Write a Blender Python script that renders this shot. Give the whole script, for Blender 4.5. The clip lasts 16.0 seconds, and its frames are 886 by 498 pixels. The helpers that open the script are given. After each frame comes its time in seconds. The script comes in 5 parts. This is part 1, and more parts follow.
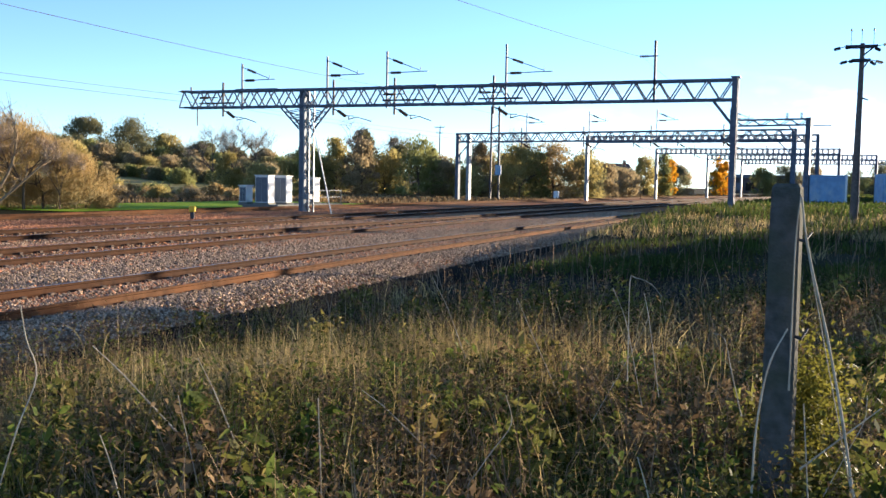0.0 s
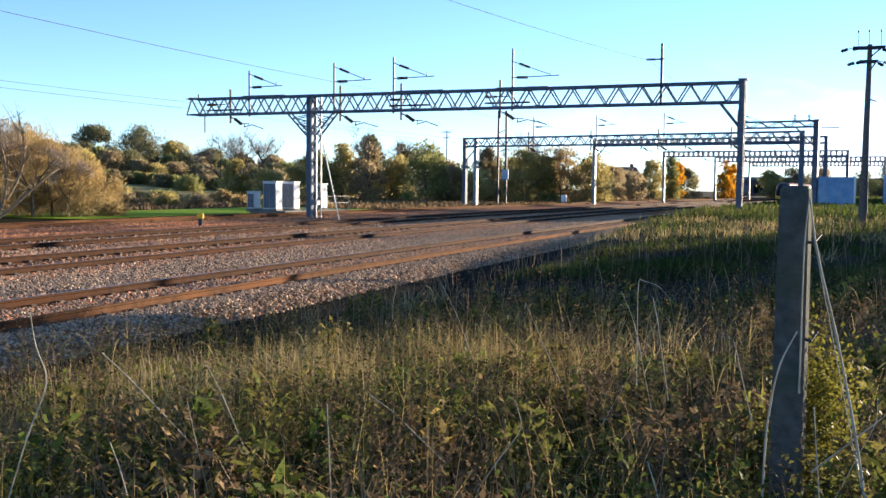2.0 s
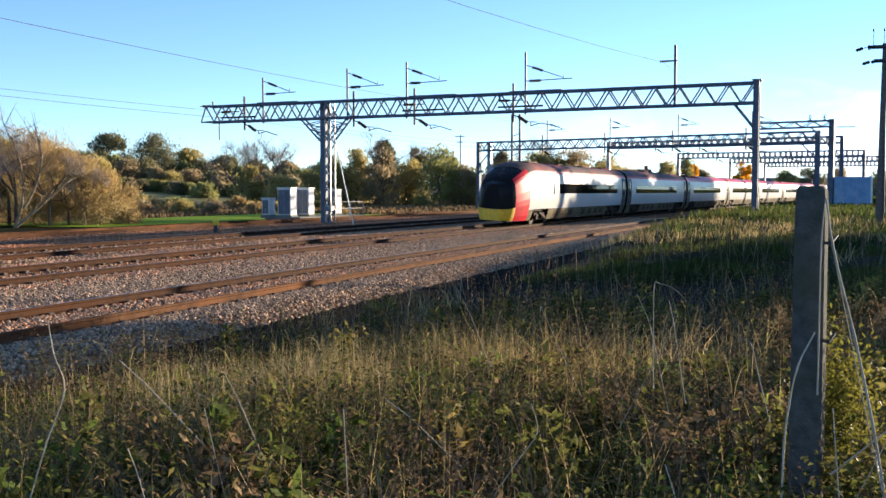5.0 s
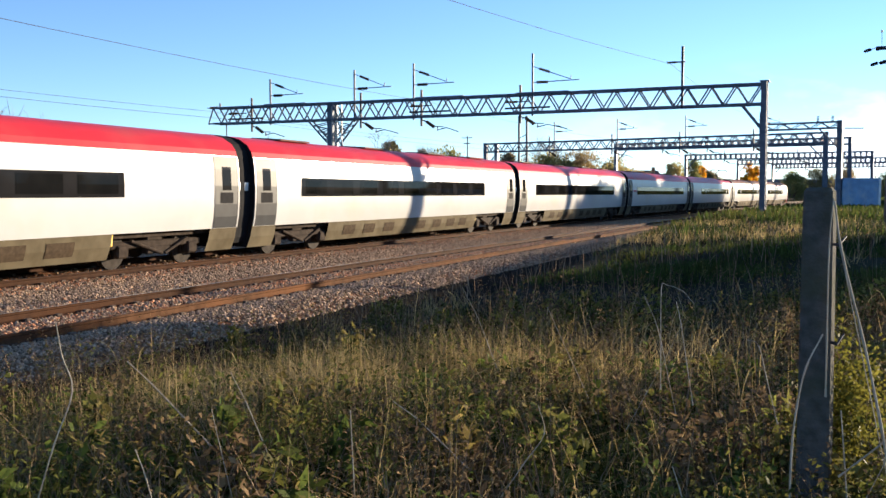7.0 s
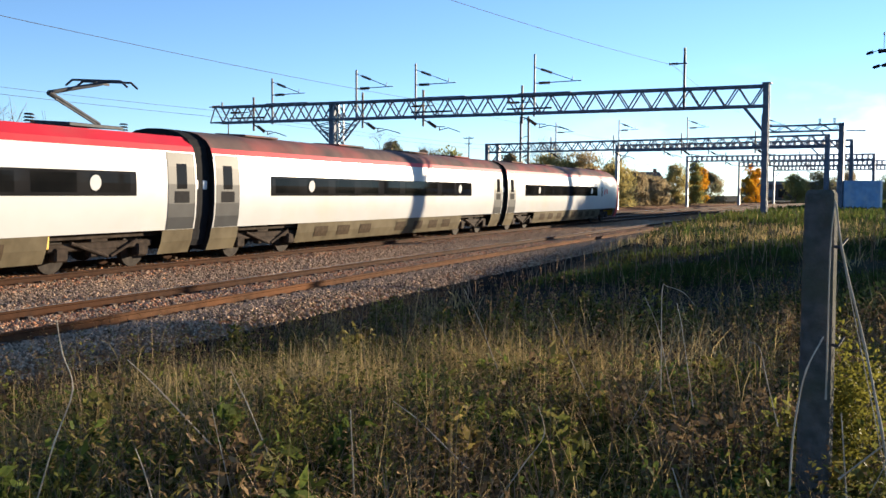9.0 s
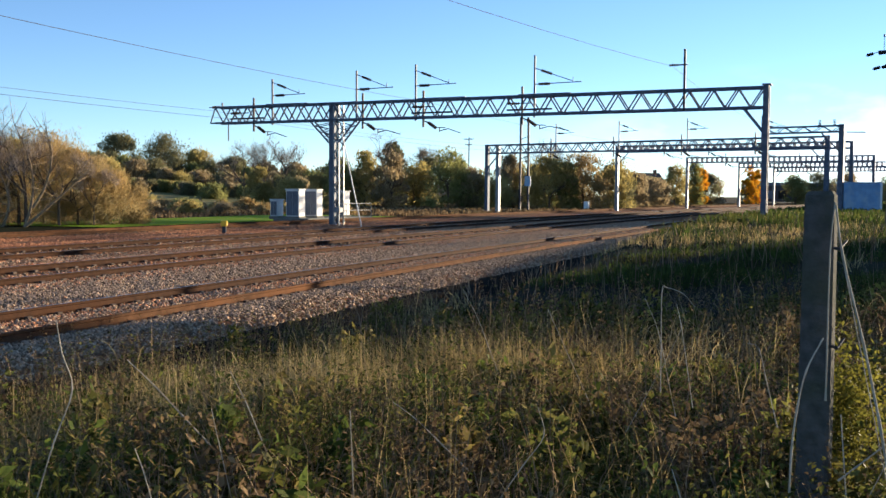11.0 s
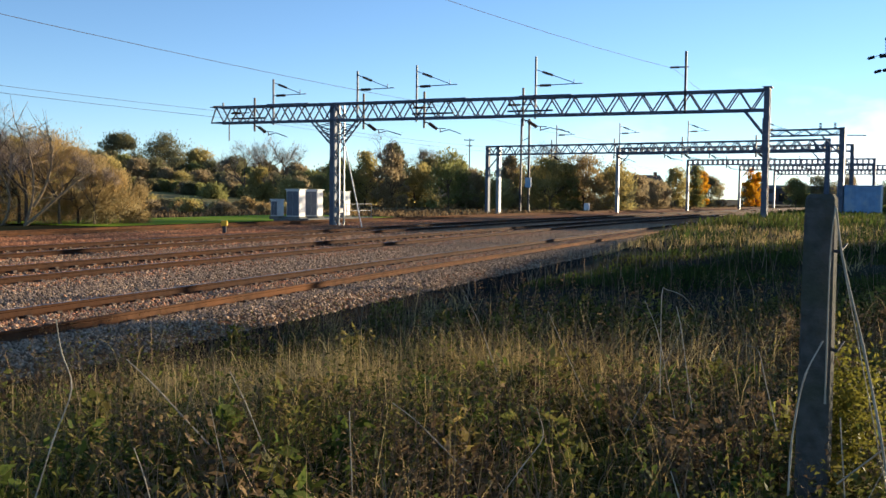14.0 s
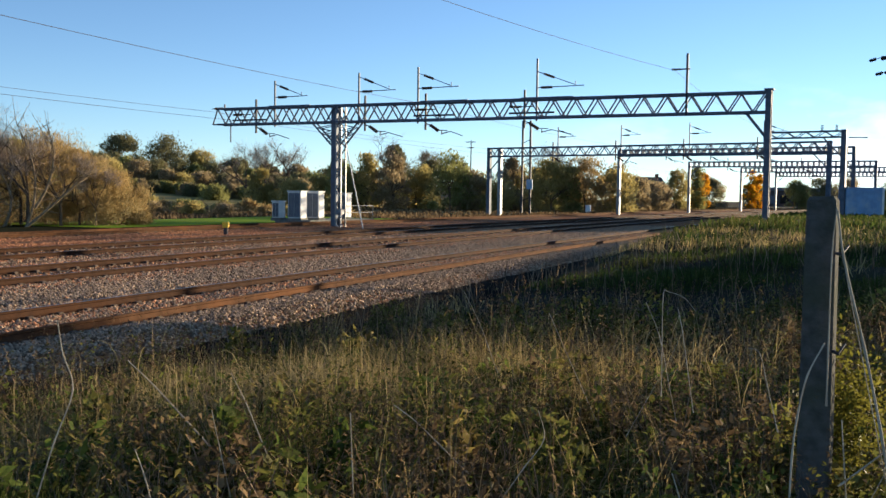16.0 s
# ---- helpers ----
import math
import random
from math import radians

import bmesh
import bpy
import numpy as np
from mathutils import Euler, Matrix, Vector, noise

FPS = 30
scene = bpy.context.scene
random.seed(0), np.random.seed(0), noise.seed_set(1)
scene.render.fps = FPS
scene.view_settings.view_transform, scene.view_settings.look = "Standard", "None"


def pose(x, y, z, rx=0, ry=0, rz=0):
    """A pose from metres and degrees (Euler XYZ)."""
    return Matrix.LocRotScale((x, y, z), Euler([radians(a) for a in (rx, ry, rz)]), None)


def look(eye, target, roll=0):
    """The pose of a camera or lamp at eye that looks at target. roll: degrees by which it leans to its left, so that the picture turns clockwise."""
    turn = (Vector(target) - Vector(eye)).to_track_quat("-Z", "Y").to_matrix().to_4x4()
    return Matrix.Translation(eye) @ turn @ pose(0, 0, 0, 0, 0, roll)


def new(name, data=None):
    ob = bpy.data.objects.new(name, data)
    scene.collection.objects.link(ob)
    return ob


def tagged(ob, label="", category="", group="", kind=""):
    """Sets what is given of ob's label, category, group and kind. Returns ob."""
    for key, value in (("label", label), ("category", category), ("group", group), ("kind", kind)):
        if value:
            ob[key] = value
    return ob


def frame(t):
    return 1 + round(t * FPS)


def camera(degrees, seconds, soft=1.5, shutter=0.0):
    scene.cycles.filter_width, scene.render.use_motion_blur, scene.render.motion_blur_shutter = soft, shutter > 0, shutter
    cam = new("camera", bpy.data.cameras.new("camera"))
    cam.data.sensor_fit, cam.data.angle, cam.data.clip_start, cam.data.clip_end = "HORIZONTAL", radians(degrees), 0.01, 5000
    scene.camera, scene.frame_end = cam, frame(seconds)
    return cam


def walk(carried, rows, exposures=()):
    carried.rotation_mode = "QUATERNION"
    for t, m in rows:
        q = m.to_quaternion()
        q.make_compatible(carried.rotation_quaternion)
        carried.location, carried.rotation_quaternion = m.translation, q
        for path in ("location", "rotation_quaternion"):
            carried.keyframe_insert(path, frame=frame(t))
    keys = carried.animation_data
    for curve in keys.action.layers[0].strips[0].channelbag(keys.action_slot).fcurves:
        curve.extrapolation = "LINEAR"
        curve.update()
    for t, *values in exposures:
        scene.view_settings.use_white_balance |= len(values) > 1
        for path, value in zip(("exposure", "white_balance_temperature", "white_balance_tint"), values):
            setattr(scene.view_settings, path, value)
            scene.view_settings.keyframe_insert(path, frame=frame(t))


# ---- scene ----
# ---- the camera ----
cam = camera(49.634, 16.0, soft=1.5)
EYE = (0.0, 0.0, 1.846)


def aim(yaw, pitch, roll):
    """A hand-held camera on one spot: yaw to the right, pitch down, roll clockwise picture, in degrees."""
    y, p = radians(yaw), radians(pitch)
    d = Vector((math.sin(y) * math.cos(p), math.cos(y) * math.cos(p), -math.sin(p)))
    return look(EYE, Vector(EYE) + d, roll)


walk(cam, [
    (0.0, aim(1.873, 3.940, 1.070)),
    (0.5, aim(1.768, 3.843, 0.962)),
    (1.0, aim(1.675, 3.697, 0.910)),
    (1.5, aim(1.502, 3.679, 0.784)),
    (2.0, aim(1.400, 3.658, 0.613)),
    (2.5, aim(1.327, 3.673, 0.542)),
    (3.0, aim(1.150, 3.623, 0.439)),
    (3.5, aim(0.986, 3.594, 0.372)),
    (4.0, aim(0.866, 3.534, 0.231)),
    (6.5, aim(0.116, 3.303, -0.119)),
    (7.0, aim(0.108, 3.317, -0.023)),
    (7.5, aim(0.092, 3.341, 0.116)),
    (8.0, aim(0.030, 3.323, 0.216)),
    (8.5, aim(0.051, 3.334, 0.347)),
    (9.0, aim(0.048, 3.304, 0.292)),
    (11.5, aim(0.021, 3.254, 0.437)),
    (12.0, aim(-0.026, 3.292, 0.522)),
    (12.5, aim(0.018, 3.273, 0.681)),
    (13.0, aim(0.051, 3.225, 0.629)),
    (13.5, aim(0.006, 3.262, 0.611)),
    (14.0, aim(0.048, 3.199, 0.696)),
    (14.5, aim(0.037, 3.203, 0.742)),
    (15.0, aim(0.060, 3.143, 0.703)),
    (15.5, aim(0.013, 3.101, 0.723)),
    (16.0, aim(-0.031, 3.092, 0.753)),
], exposures=[(0.0, 1.90, 5800, 10), (4.0, 1.84, 5800, 10), (6.3, 1.64, 5840, 10), (9.0, 1.52, 5860, 9), (12.5, 1.46, 6050, 8), (16.0, 1.30, 6120, 7)])

# ---- light: a low autumn sun from the front right, clear sky ----
SUN_AZ, SUN_EL = radians(53.6), radians(7.5)
world = bpy.data.worlds.new("sky")
scene.world = world
world.use_nodes = True
wn, wl = world.node_tree.nodes, world.node_tree.links
sky = wn.new("ShaderNodeTexSky")
sky.sky_type, sky.sun_disc = "NISHITA", False
sky.sun_elevation, sky.sun_rotation = SUN_EL + radians(6), SUN_AZ
sky.air_density, sky.dust_density, sky.ozone_density = 0.72, 0.0, 2.6
coord = wn.new("ShaderNodeTexCoord")
stretch = wn.new("ShaderNodeMapping")
stretch.inputs["Scale"].default_value = (1.0, 1.0, 2.6)
puffs = wn.new("ShaderNodeTexNoise")
puffs.inputs["Scale"].default_value, puffs.inputs["Detail"].default_value = 5.0, 7.0
cover = wn.new("ShaderNodeMapRange")
cover.inputs["From Min"].default_value, cover.inputs["From Max"].default_value = 0.49, 0.62
cover.inputs["To Max"].default_value = 0.75
cloud = wn.new("ShaderNodeMixRGB")
cloud.inputs["Color2"].default_value = (10.0, 10.2, 10.6, 1)
wl.new(coord.outputs["Generated"], stretch.inputs["Vector"])
wl.new(stretch.outputs["Vector"], puffs.inputs["Vector"])
wl.new(puffs.outputs["Fac"], cover.inputs["Value"])
height = wn.new("ShaderNodeSeparateXYZ")
low = wn.new("ShaderNodeMapRange")
low.inputs["From Min"].default_value, low.inputs["From Max"].default_value = 0.06, 0.13
low.inputs["To Min"].default_value, low.inputs["To Max"].default_value = 1.0, 0.0
side = wn.new("ShaderNodeMapRange")
side.inputs["From Min"].default_value, side.inputs["From Max"].default_value = 0.10, 0.36
wl.new(height.outputs["X"], side.inputs["Value"])
part_way = wn.new("ShaderNodeMath")
part_way.operation = "MULTIPLY"
wl.new(low.outputs["Result"], part_way.inputs[0])
wl.new(side.outputs["Result"], part_way.inputs[1])
banks = wn.new("ShaderNodeMath")
banks.operation = "MULTIPLY"
wl.new(coord.outputs["Generated"], height.inputs["Vector"])
wl.new(height.outputs["Z"], low.inputs["Value"])
wl.new(part_way.outputs["Value"], banks.inputs[0])
wl.new(cover.outputs["Result"], banks.inputs[1])
wl.new(banks.outputs["Value"], cloud.inputs["Fac"])
wl.new(sky.outputs["Color"], cloud.inputs["Color1"])
wl.new(cloud.outputs["Color"], wn["Background"].inputs["Color"])
wn["Background"].inputs["Strength"].default_value = 0.072

sun = new("sun", bpy.data.lights.new("sun", "SUN"))
sun.data.energy, sun.data.angle, sun.data.color = 5.0, radians(0.6), (1.0, 0.77, 0.50)
sun.matrix_world = look(Vector((math.sin(SUN_AZ), math.cos(SUN_AZ), math.tan(SUN_EL))) * 100, (0, 0, 0))


# ---- materials ----
def mat(name, a, b=None, rough=0.7, metal=0.0, scale=8.0, bump=0.0, bump_scale=None, island=0.0, per_object=0.0,
        c=None, c_scale=0.6, c_range=(0.5, 0.7), through_light=0.0, spec=0.4):
    """a to b by fine noise, c in larger stains, brightness varied by island or object."""
    m = bpy.data.materials.new(name)
    m.use_nodes = True
    n, l = m.node_tree.nodes, m.node_tree.links
    bsdf = n["Principled BSDF"]
    bsdf.inputs["Roughness"].default_value, bsdf.inputs["Metallic"].default_value = rough, metal
    bsdf.inputs["Specular IOR Level"].default_value = spec
    tc = n.new("ShaderNodeTexCoord")
    b = b or tuple(v * 0.75 for v in a)
    tex = n.new("ShaderNodeTexNoise")
    tex.inputs["Scale"].default_value, tex.inputs["Detail"].default_value = scale, 5.0
    l.new(tc.outputs["Object"], tex.inputs["Vector"])
    mr = n.new("ShaderNodeMapRange")
    mr.inputs["From Min"].default_value, mr.inputs["From Max"].default_value = 0.35, 0.65
    l.new(tex.outputs["Fac"], mr.inputs["Value"])
    mix = n.new("ShaderNodeMixRGB")
    mix.inputs["Color1"].default_value, mix.inputs["Color2"].default_value = (*a, 1), (*b, 1)
    l.new(mr.outputs["Result"], mix.inputs["Fac"])
    out = mix.outputs["Color"]
    if c:
        big = n.new("ShaderNodeTexNoise")
        big.inputs["Scale"].default_value, big.inputs["Detail"].default_value = c_scale, 6.0
        l.new(tc.outputs["Object"], big.inputs["Vector"])
        br = n.new("ShaderNodeMapRange")
        br.inputs["From Min"].default_value, br.inputs["From Max"].default_value = c_range
        l.new(big.outputs["Fac"], br.inputs["Value"])
        mc = n.new("ShaderNodeMixRGB")
        mc.inputs["Color2"].default_value = (*c, 1)
        l.new(br.outputs["Result"], mc.inputs["Fac"])
        l.new(out, mc.inputs["Color1"])
        out = mc.outputs["Color"]
    if island or per_object:
        if island:
            src = n.new("ShaderNodeNewGeometry").outputs["Random Per Island"]
        else:
            src = n.new("ShaderNodeObjectInfo").outputs["Random"]
        amount = island or per_object
        vr = n.new("ShaderNodeMapRange")
        vr.inputs["To Min"].default_value, vr.inputs["To Max"].default_value = 1 - amount, 1 + amount
        l.new(src, vr.inputs["Value"])
        hv = n.new("ShaderNodeHueSaturation")
        l.new(vr.outputs["Result"], hv.inputs["Value"])
        l.new(out, hv.inputs["Color"])
        out = hv.outputs["Color"]
    l.new(out, bsdf.inputs["Base Color"])
    if bump:
        bt = n.new("ShaderNodeTexNoise")
        bt.inputs["Scale"].default_value, bt.inputs["Detail"].default_value = bump_scale or scale * 3, 6.0
        l.new(tc.outputs["Object"], bt.inputs["Vector"])
        bn = n.new("ShaderNodeBump")
        bn.inputs["Strength"].default_value, bn.inputs["Distance"].default_value = bump, 0.02
        l.new(bt.outputs["Fac"], bn.inputs["Height"])
        l.new(bn.outputs["Normal"], bsdf.inputs["Normal"])
    if through_light:
        tr = n.new("ShaderNodeBsdfTranslucent")
        l.new(out, tr.inputs["Color"])
        ms = n.new("ShaderNodeMixShader")
        ms.inputs["Fac"].default_value = through_light
        l.new(bsdf.outputs["BSDF"], ms.inputs[1])
        l.new(tr.outputs["BSDF"], ms.inputs[2])
        l.new(ms.outputs["Shader"], n["Material Output"].inputs["Surface"])
    return m


M = {
    # soil near black, so shade in the gaps between plants is partly painted
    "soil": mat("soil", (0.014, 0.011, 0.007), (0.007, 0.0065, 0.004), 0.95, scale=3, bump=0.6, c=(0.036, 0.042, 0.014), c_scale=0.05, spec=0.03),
    # cess earth taken near black to hold the bank's shade in its colour
    "shaded_cess_earth": mat("shaded_cess_earth", (0.016, 0.0125, 0.0085), (0.007, 0.0055, 0.004), 0.95, scale=5, bump=1.0, bump_scale=9, spec=0.02),
    "ballast": mat("ballast", (0.1862, 0.1205, 0.08213), (0.04928, 0.03285, 0.02409), 0.9, scale=14, bump=1.0, bump_scale=22,
                   c=(0.26, 0.11, 0.05), c_scale=0.35, c_range=(0.35, 0.6), spec=0.03),
    "stone": mat("stone", (0.48, 0.34, 0.225), (0.20, 0.138, 0.09), 0.9, scale=30, island=0.6, spec=0.03),
    "rust_stone": mat("rust_stone", (0.5635, 0.2731, 0.1452), (0.3755, 0.1707, 0.08536), 0.9, scale=30, island=0.45, spec=0.03),
    "rail_rust": mat("rail_rust", (0.05437, 0.02844, 0.01673), (0.03346, 0.0184, 0.01255), 0.8, 0.1, scale=6, bump=0.3, c=(0.06, 0.027, 0.0132), c_scale=0.4, spec=0.03),
    "rail_orange": mat("rail_orange", (0.105, 0.055, 0.030), (0.07, 0.037, 0.021), 0.85, 0.0, scale=5, bump=0.3, c=(0.14, 0.065, 0.03), c_scale=0.5, spec=0.03),
    "rail_shine": mat("rail_shine", (0.34, 0.31, 0.29), (0.22, 0.19, 0.17), 0.4, 1.0, scale=2),
    "sleeper": mat("sleeper", (0.133, 0.1023, 0.08187), (0.07675, 0.05628, 0.04349), 0.9, scale=7, bump=0.4, per_object=0.25, spec=0.03),
    "clip": mat("clip", (0.05, 0.04, 0.035), rough=0.7),
    "steel": mat("steel", (0.1079, 0.1286, 0.1661), (0.07056, 0.08717, 0.1162), 0.6, 0.2, scale=3, bump=0.1, c=(0.15, 0.12, 0.0975), c_scale=1.0, c_range=(0.6, 0.8), spec=0.15),
    "dark_steel": mat("dark_steel", (0.055, 0.06, 0.07), (0.035, 0.035, 0.04), 0.6, 0.3, scale=5, spec=0.1),
    "galv": mat("galv", (0.2122, 0.2214, 0.2306), (0.1568, 0.1661, 0.1753), 0.45, 0.5, scale=4, bump=0.1, spec=0.2),
    "wire": mat("wire", (0.10, 0.09, 0.09), rough=0.5, metal=0.5),
    "insulator": mat("insulator", (0.035, 0.025, 0.022), rough=0.7, spec=0.1),
    "concrete": mat("concrete", (0.2214, 0.2132, 0.1927), (0.1312, 0.1312, 0.1189), 0.9, scale=18, bump=0.5, c=(0.14, 0.15, 0.11), c_scale=3, spec=0.05),
    "old_concrete": mat("old_concrete", (0.1045, 0.1014, 0.09225), (0.0615, 0.0615, 0.05535), 0.95, scale=18, bump=0.5, c=(0.06, 0.0675, 0.04125), c_scale=3, spec=0.03),
    "tan_field": mat("tan_field", (0.30, 0.245, 0.11), (0.1788, 0.1716, 0.0572), 0.95, scale=0.2, bump=0.3, spec=0.03),
    "wood_pole": mat("wood_pole", (0.15, 0.125, 0.11), (0.10, 0.085, 0.075), 0.9, scale=9, bump=0.4, spec=0.03),
    "cab_white": mat("cab_white", (0.72, 0.72, 0.70), (0.62, 0.63, 0.62), 0.5, scale=2.5, c=(0.55, 0.54, 0.50), c_scale=0.8, c_range=(0.55, 0.8), spec=0.15),
    # on the cabinet doors this blue-grey stands in for the fronts' shade
    "cab_grey": mat("cab_grey", (0.17, 0.19, 0.22), (0.13, 0.15, 0.18), 0.5, scale=4, spec=0.1),
    "yellow": mat("yellow", (0.75, 0.50, 0.03), (0.6, 0.38, 0.02), 0.5, scale=5),
    "train_white": mat("train_white", (0.485, 0.49, 0.488), (0.45, 0.452, 0.445), 0.28, scale=0.6, c=(0.46, 0.42, 0.34), c_scale=0.5, c_range=(0.55, 0.9), spec=0.12),
    "train_red": mat("train_red", (0.5412, 0.0287, 0.041), (0.451, 0.0246, 0.0369), 0.35, scale=0.8, c=(0.40, 0.06, 0.06), c_scale=0.6, c_range=(0.5, 0.8), spec=0.08),
    "train_roof": mat("train_roof", (0.1394, 0.0943, 0.082), (0.082, 0.0615, 0.0574), 0.6, scale=1.2, c=(0.28, 0.09, 0.08), c_scale=0.4, spec=0.05),
    "train_grey": mat("train_grey", (0.052, 0.054, 0.056), (0.044, 0.045, 0.047), 0.4, scale=2, spec=0.06),
    "train_skirt": mat("train_skirt", (0.125, 0.105, 0.068), (0.088, 0.072, 0.045), 0.7, scale=2.2, c=(0.15, 0.125, 0.08), c_scale=0.7, spec=0.03),
    "louvre": mat("louvre", (0.075, 0.055, 0.036), (0.05, 0.037, 0.025), 0.8, scale=10, spec=0.03),
    "bogie": mat("bogie", (0.055, 0.042, 0.034), (0.028, 0.022, 0.018), 0.8, 0.2, scale=5, bump=0.3, spec=0.03),
    "wheel": mat("wheel", (0.05, 0.042, 0.036), (0.028, 0.023, 0.02), 0.7, 0.0, scale=6, spec=0.05),
    "glass": mat("glass", (0.013, 0.013, 0.014), (0.018, 0.018, 0.019), 0.05, scale=0.9, spec=0.05),
    "pane_glass": mat("pane_glass", (0.005, 0.0055, 0.006), (0.012, 0.012, 0.012), 0.04, scale=0.8, spec=0.05),
    "rubber": mat("rubber", (0.018, 0.018, 0.02), rough=0.8, spec=0.05),
    "blue": mat("blue", (0.24, 0.38, 0.56), (0.19, 0.30, 0.46), 0.55, scale=2, c=(0.34, 0.42, 0.50), c_scale=1.4, spec=0.1),
    "brick_far": mat("brick_far", (0.27, 0.14, 0.09), (0.2, 0.1, 0.07), 0.9, scale=3, spec=0.03),
    "slate": mat("slate", (0.12, 0.10, 0.10), (0.08, 0.07, 0.07), 0.8, scale=3, spec=0.03),
    "grass": mat("grass", (0.062, 0.088, 0.020), (0.026, 0.042, 0.012), 0.7, scale=0.5, island=0.5, through_light=0.45, c=(0.095, 0.09, 0.024), c_scale=0.35, spec=0.03),
    "straw": mat("straw", (0.47, 0.36, 0.165), (0.28, 0.205, 0.085), 0.7, scale=0.7, island=0.5, through_light=0.4, spec=0.03),
    "stalk": mat("stalk", (0.309, 0.2241, 0.139), (0.1236, 0.07726, 0.05022), 0.8, scale=2, island=0.5, spec=0.03),
    "leaf": mat("leaf", (0.155, 0.155, 0.035), (0.05, 0.058, 0.016), 0.6, scale=1.5, island=0.7, through_light=0.45, c=(0.22, 0.165, 0.055), c_scale=1.4, c_range=(0.5, 0.66), spec=0.03),
    "bramble_leaf": mat("bramble_leaf", (0.1066, 0.1332, 0.02664), (0.04662, 0.0666, 0.01466), 0.5, scale=1.5, island=0.6, through_light=0.4, c=(0.19, 0.155, 0.05), c_scale=1.6, c_range=(0.5, 0.66), spec=0.04),
    "dead_leaf": mat("dead_leaf", (0.24, 0.165, 0.085), (0.10, 0.066, 0.036), 0.8, scale=2, island=0.5, through_light=0.3, spec=0.03),
    "pale_stalk": mat("pale_stalk", (0.50, 0.44, 0.34), (0.36, 0.30, 0.22), 0.7, scale=6, spec=0.03),
    "yellow_leaf": mat("yellow_leaf", (0.17, 0.155, 0.028), (0.10, 0.098, 0.018), 0.6, scale=4, island=0.4, through_light=0.45, spec=0.03),
    "bark": mat("bark", (0.15, 0.115, 0.085), (0.08, 0.06, 0.045), 0.95, scale=6, bump=0.5, spec=0.03),
    "willow": mat("willow", (0.42, 0.30, 0.13), (0.30, 0.215, 0.095), 0.85, scale=0.35, island=0.25, through_light=0.6, c=(0.34, 0.30, 0.17), c_scale=0.25, spec=0.03),
    "olive": mat("olive", (0.42, 0.34, 0.13), (0.32, 0.27, 0.10), 0.85, scale=0.3, island=0.22, through_light=0.62, spec=0.03),
    "green_crown": mat("green_crown", (0.27, 0.27, 0.10), (0.20, 0.20, 0.075), 0.85, scale=0.3, island=0.22, through_light=0.6, spec=0.03),
    "dark_crown": mat("dark_crown", (0.20, 0.19, 0.10), (0.14, 0.13, 0.07), 0.85, scale=0.3, island=0.22, through_light=0.5, spec=0.03),
    "brown_crown": mat("brown_crown", (0.36, 0.285, 0.165), (0.27, 0.21, 0.12), 0.85, scale=0.3, island=0.22, through_light=0.6, spec=0.03),
    "gold_crown": mat("gold_crown", (0.697, 0.3772, 0.0246), (0.5904, 0.2788, 0.0164), 0.7, scale=0.3, island=0.3, through_light=0.55, spec=0.03),
    "limb": mat("limb", (0.33, 0.25, 0.16), (0.20, 0.15, 0.095), 0.9, scale=5, bump=0.4, spec=0.03),
    "twig": mat("twig", (0.36, 0.29, 0.23), (0.26, 0.21, 0.165), 0.95, scale=2, island=0.3, spec=0.03),
    "field": mat("field", (0.22, 0.33, 0.025), (0.16, 0.24, 0.02), 0.9, scale=0.6, bump=0.5, bump_scale=12, spec=0.03),
}


# ---- mesh helpers ----
def part(name, bm, material, parent=None, label="", smooth=False):
    """Link a bmesh as one mesh object under a thing or a part."""
    me = bpy.data.meshes.new(name)
    bm.normal_update()
    bm.to_mesh(me)
    bm.free()
    if smooth:
        me.shade_smooth()
    me.materials.append(M[material])
    ob = new(name, me)
    if parent:
        ob.parent = parent
    if label:
        tagged(ob, label)
    return ob


def raw(name, verts, faces, material, parent=None, smooth=False):
    """A mesh object straight from arrays."""
    me = bpy.data.meshes.new(name)
    me.from_pydata([tuple(v) for v in verts] if not isinstance(verts, list) else verts, [], faces)
    if smooth:
        me.shade_smooth()
    me.materials.append(M[material])
    ob = new(name, me)
    if parent:
        ob.parent = parent
    return ob


def box(bm, x0, x1, y0, y1, z0, z1, bevel=0.0):
    r = bmesh.ops.create_cube(bm, size=1.0, matrix=Matrix.LocRotScale(
        ((x0 + x1) / 2, (y0 + y1) / 2, (z0 + z1) / 2), None, (abs(x1 - x0), abs(y1 - y0), abs(z1 - z0))))
    if bevel:
        edges = {e for v in r["verts"] for e in v.link_edges}
        bmesh.ops.bevel(bm, geom=list(edges), offset=bevel, segments=1, affect="EDGES")
    return bm


def bar(bm, p, q, w, d=None, sides=4):
    """A straight member from p to q, w thick."""
    p, q = Vector(p), Vector(q)
    length = (q - p).length
    turn = (q - p).to_track_quat("Z", "Y").to_matrix().to_4x4()
    m = Matrix.Translation((p + q) / 2) @ turn
    if sides == 4:
        bmesh.ops.create_cube(bm, size=1.0, matrix=m @ Matrix.Diagonal((w, d or w, length, 1)))
    else:
        bmesh.ops.create_cone(bm, cap_ends=True, segments=sides, radius1=w / 2, radius2=(d or w) / 2, depth=length, matrix=m)
    return bm


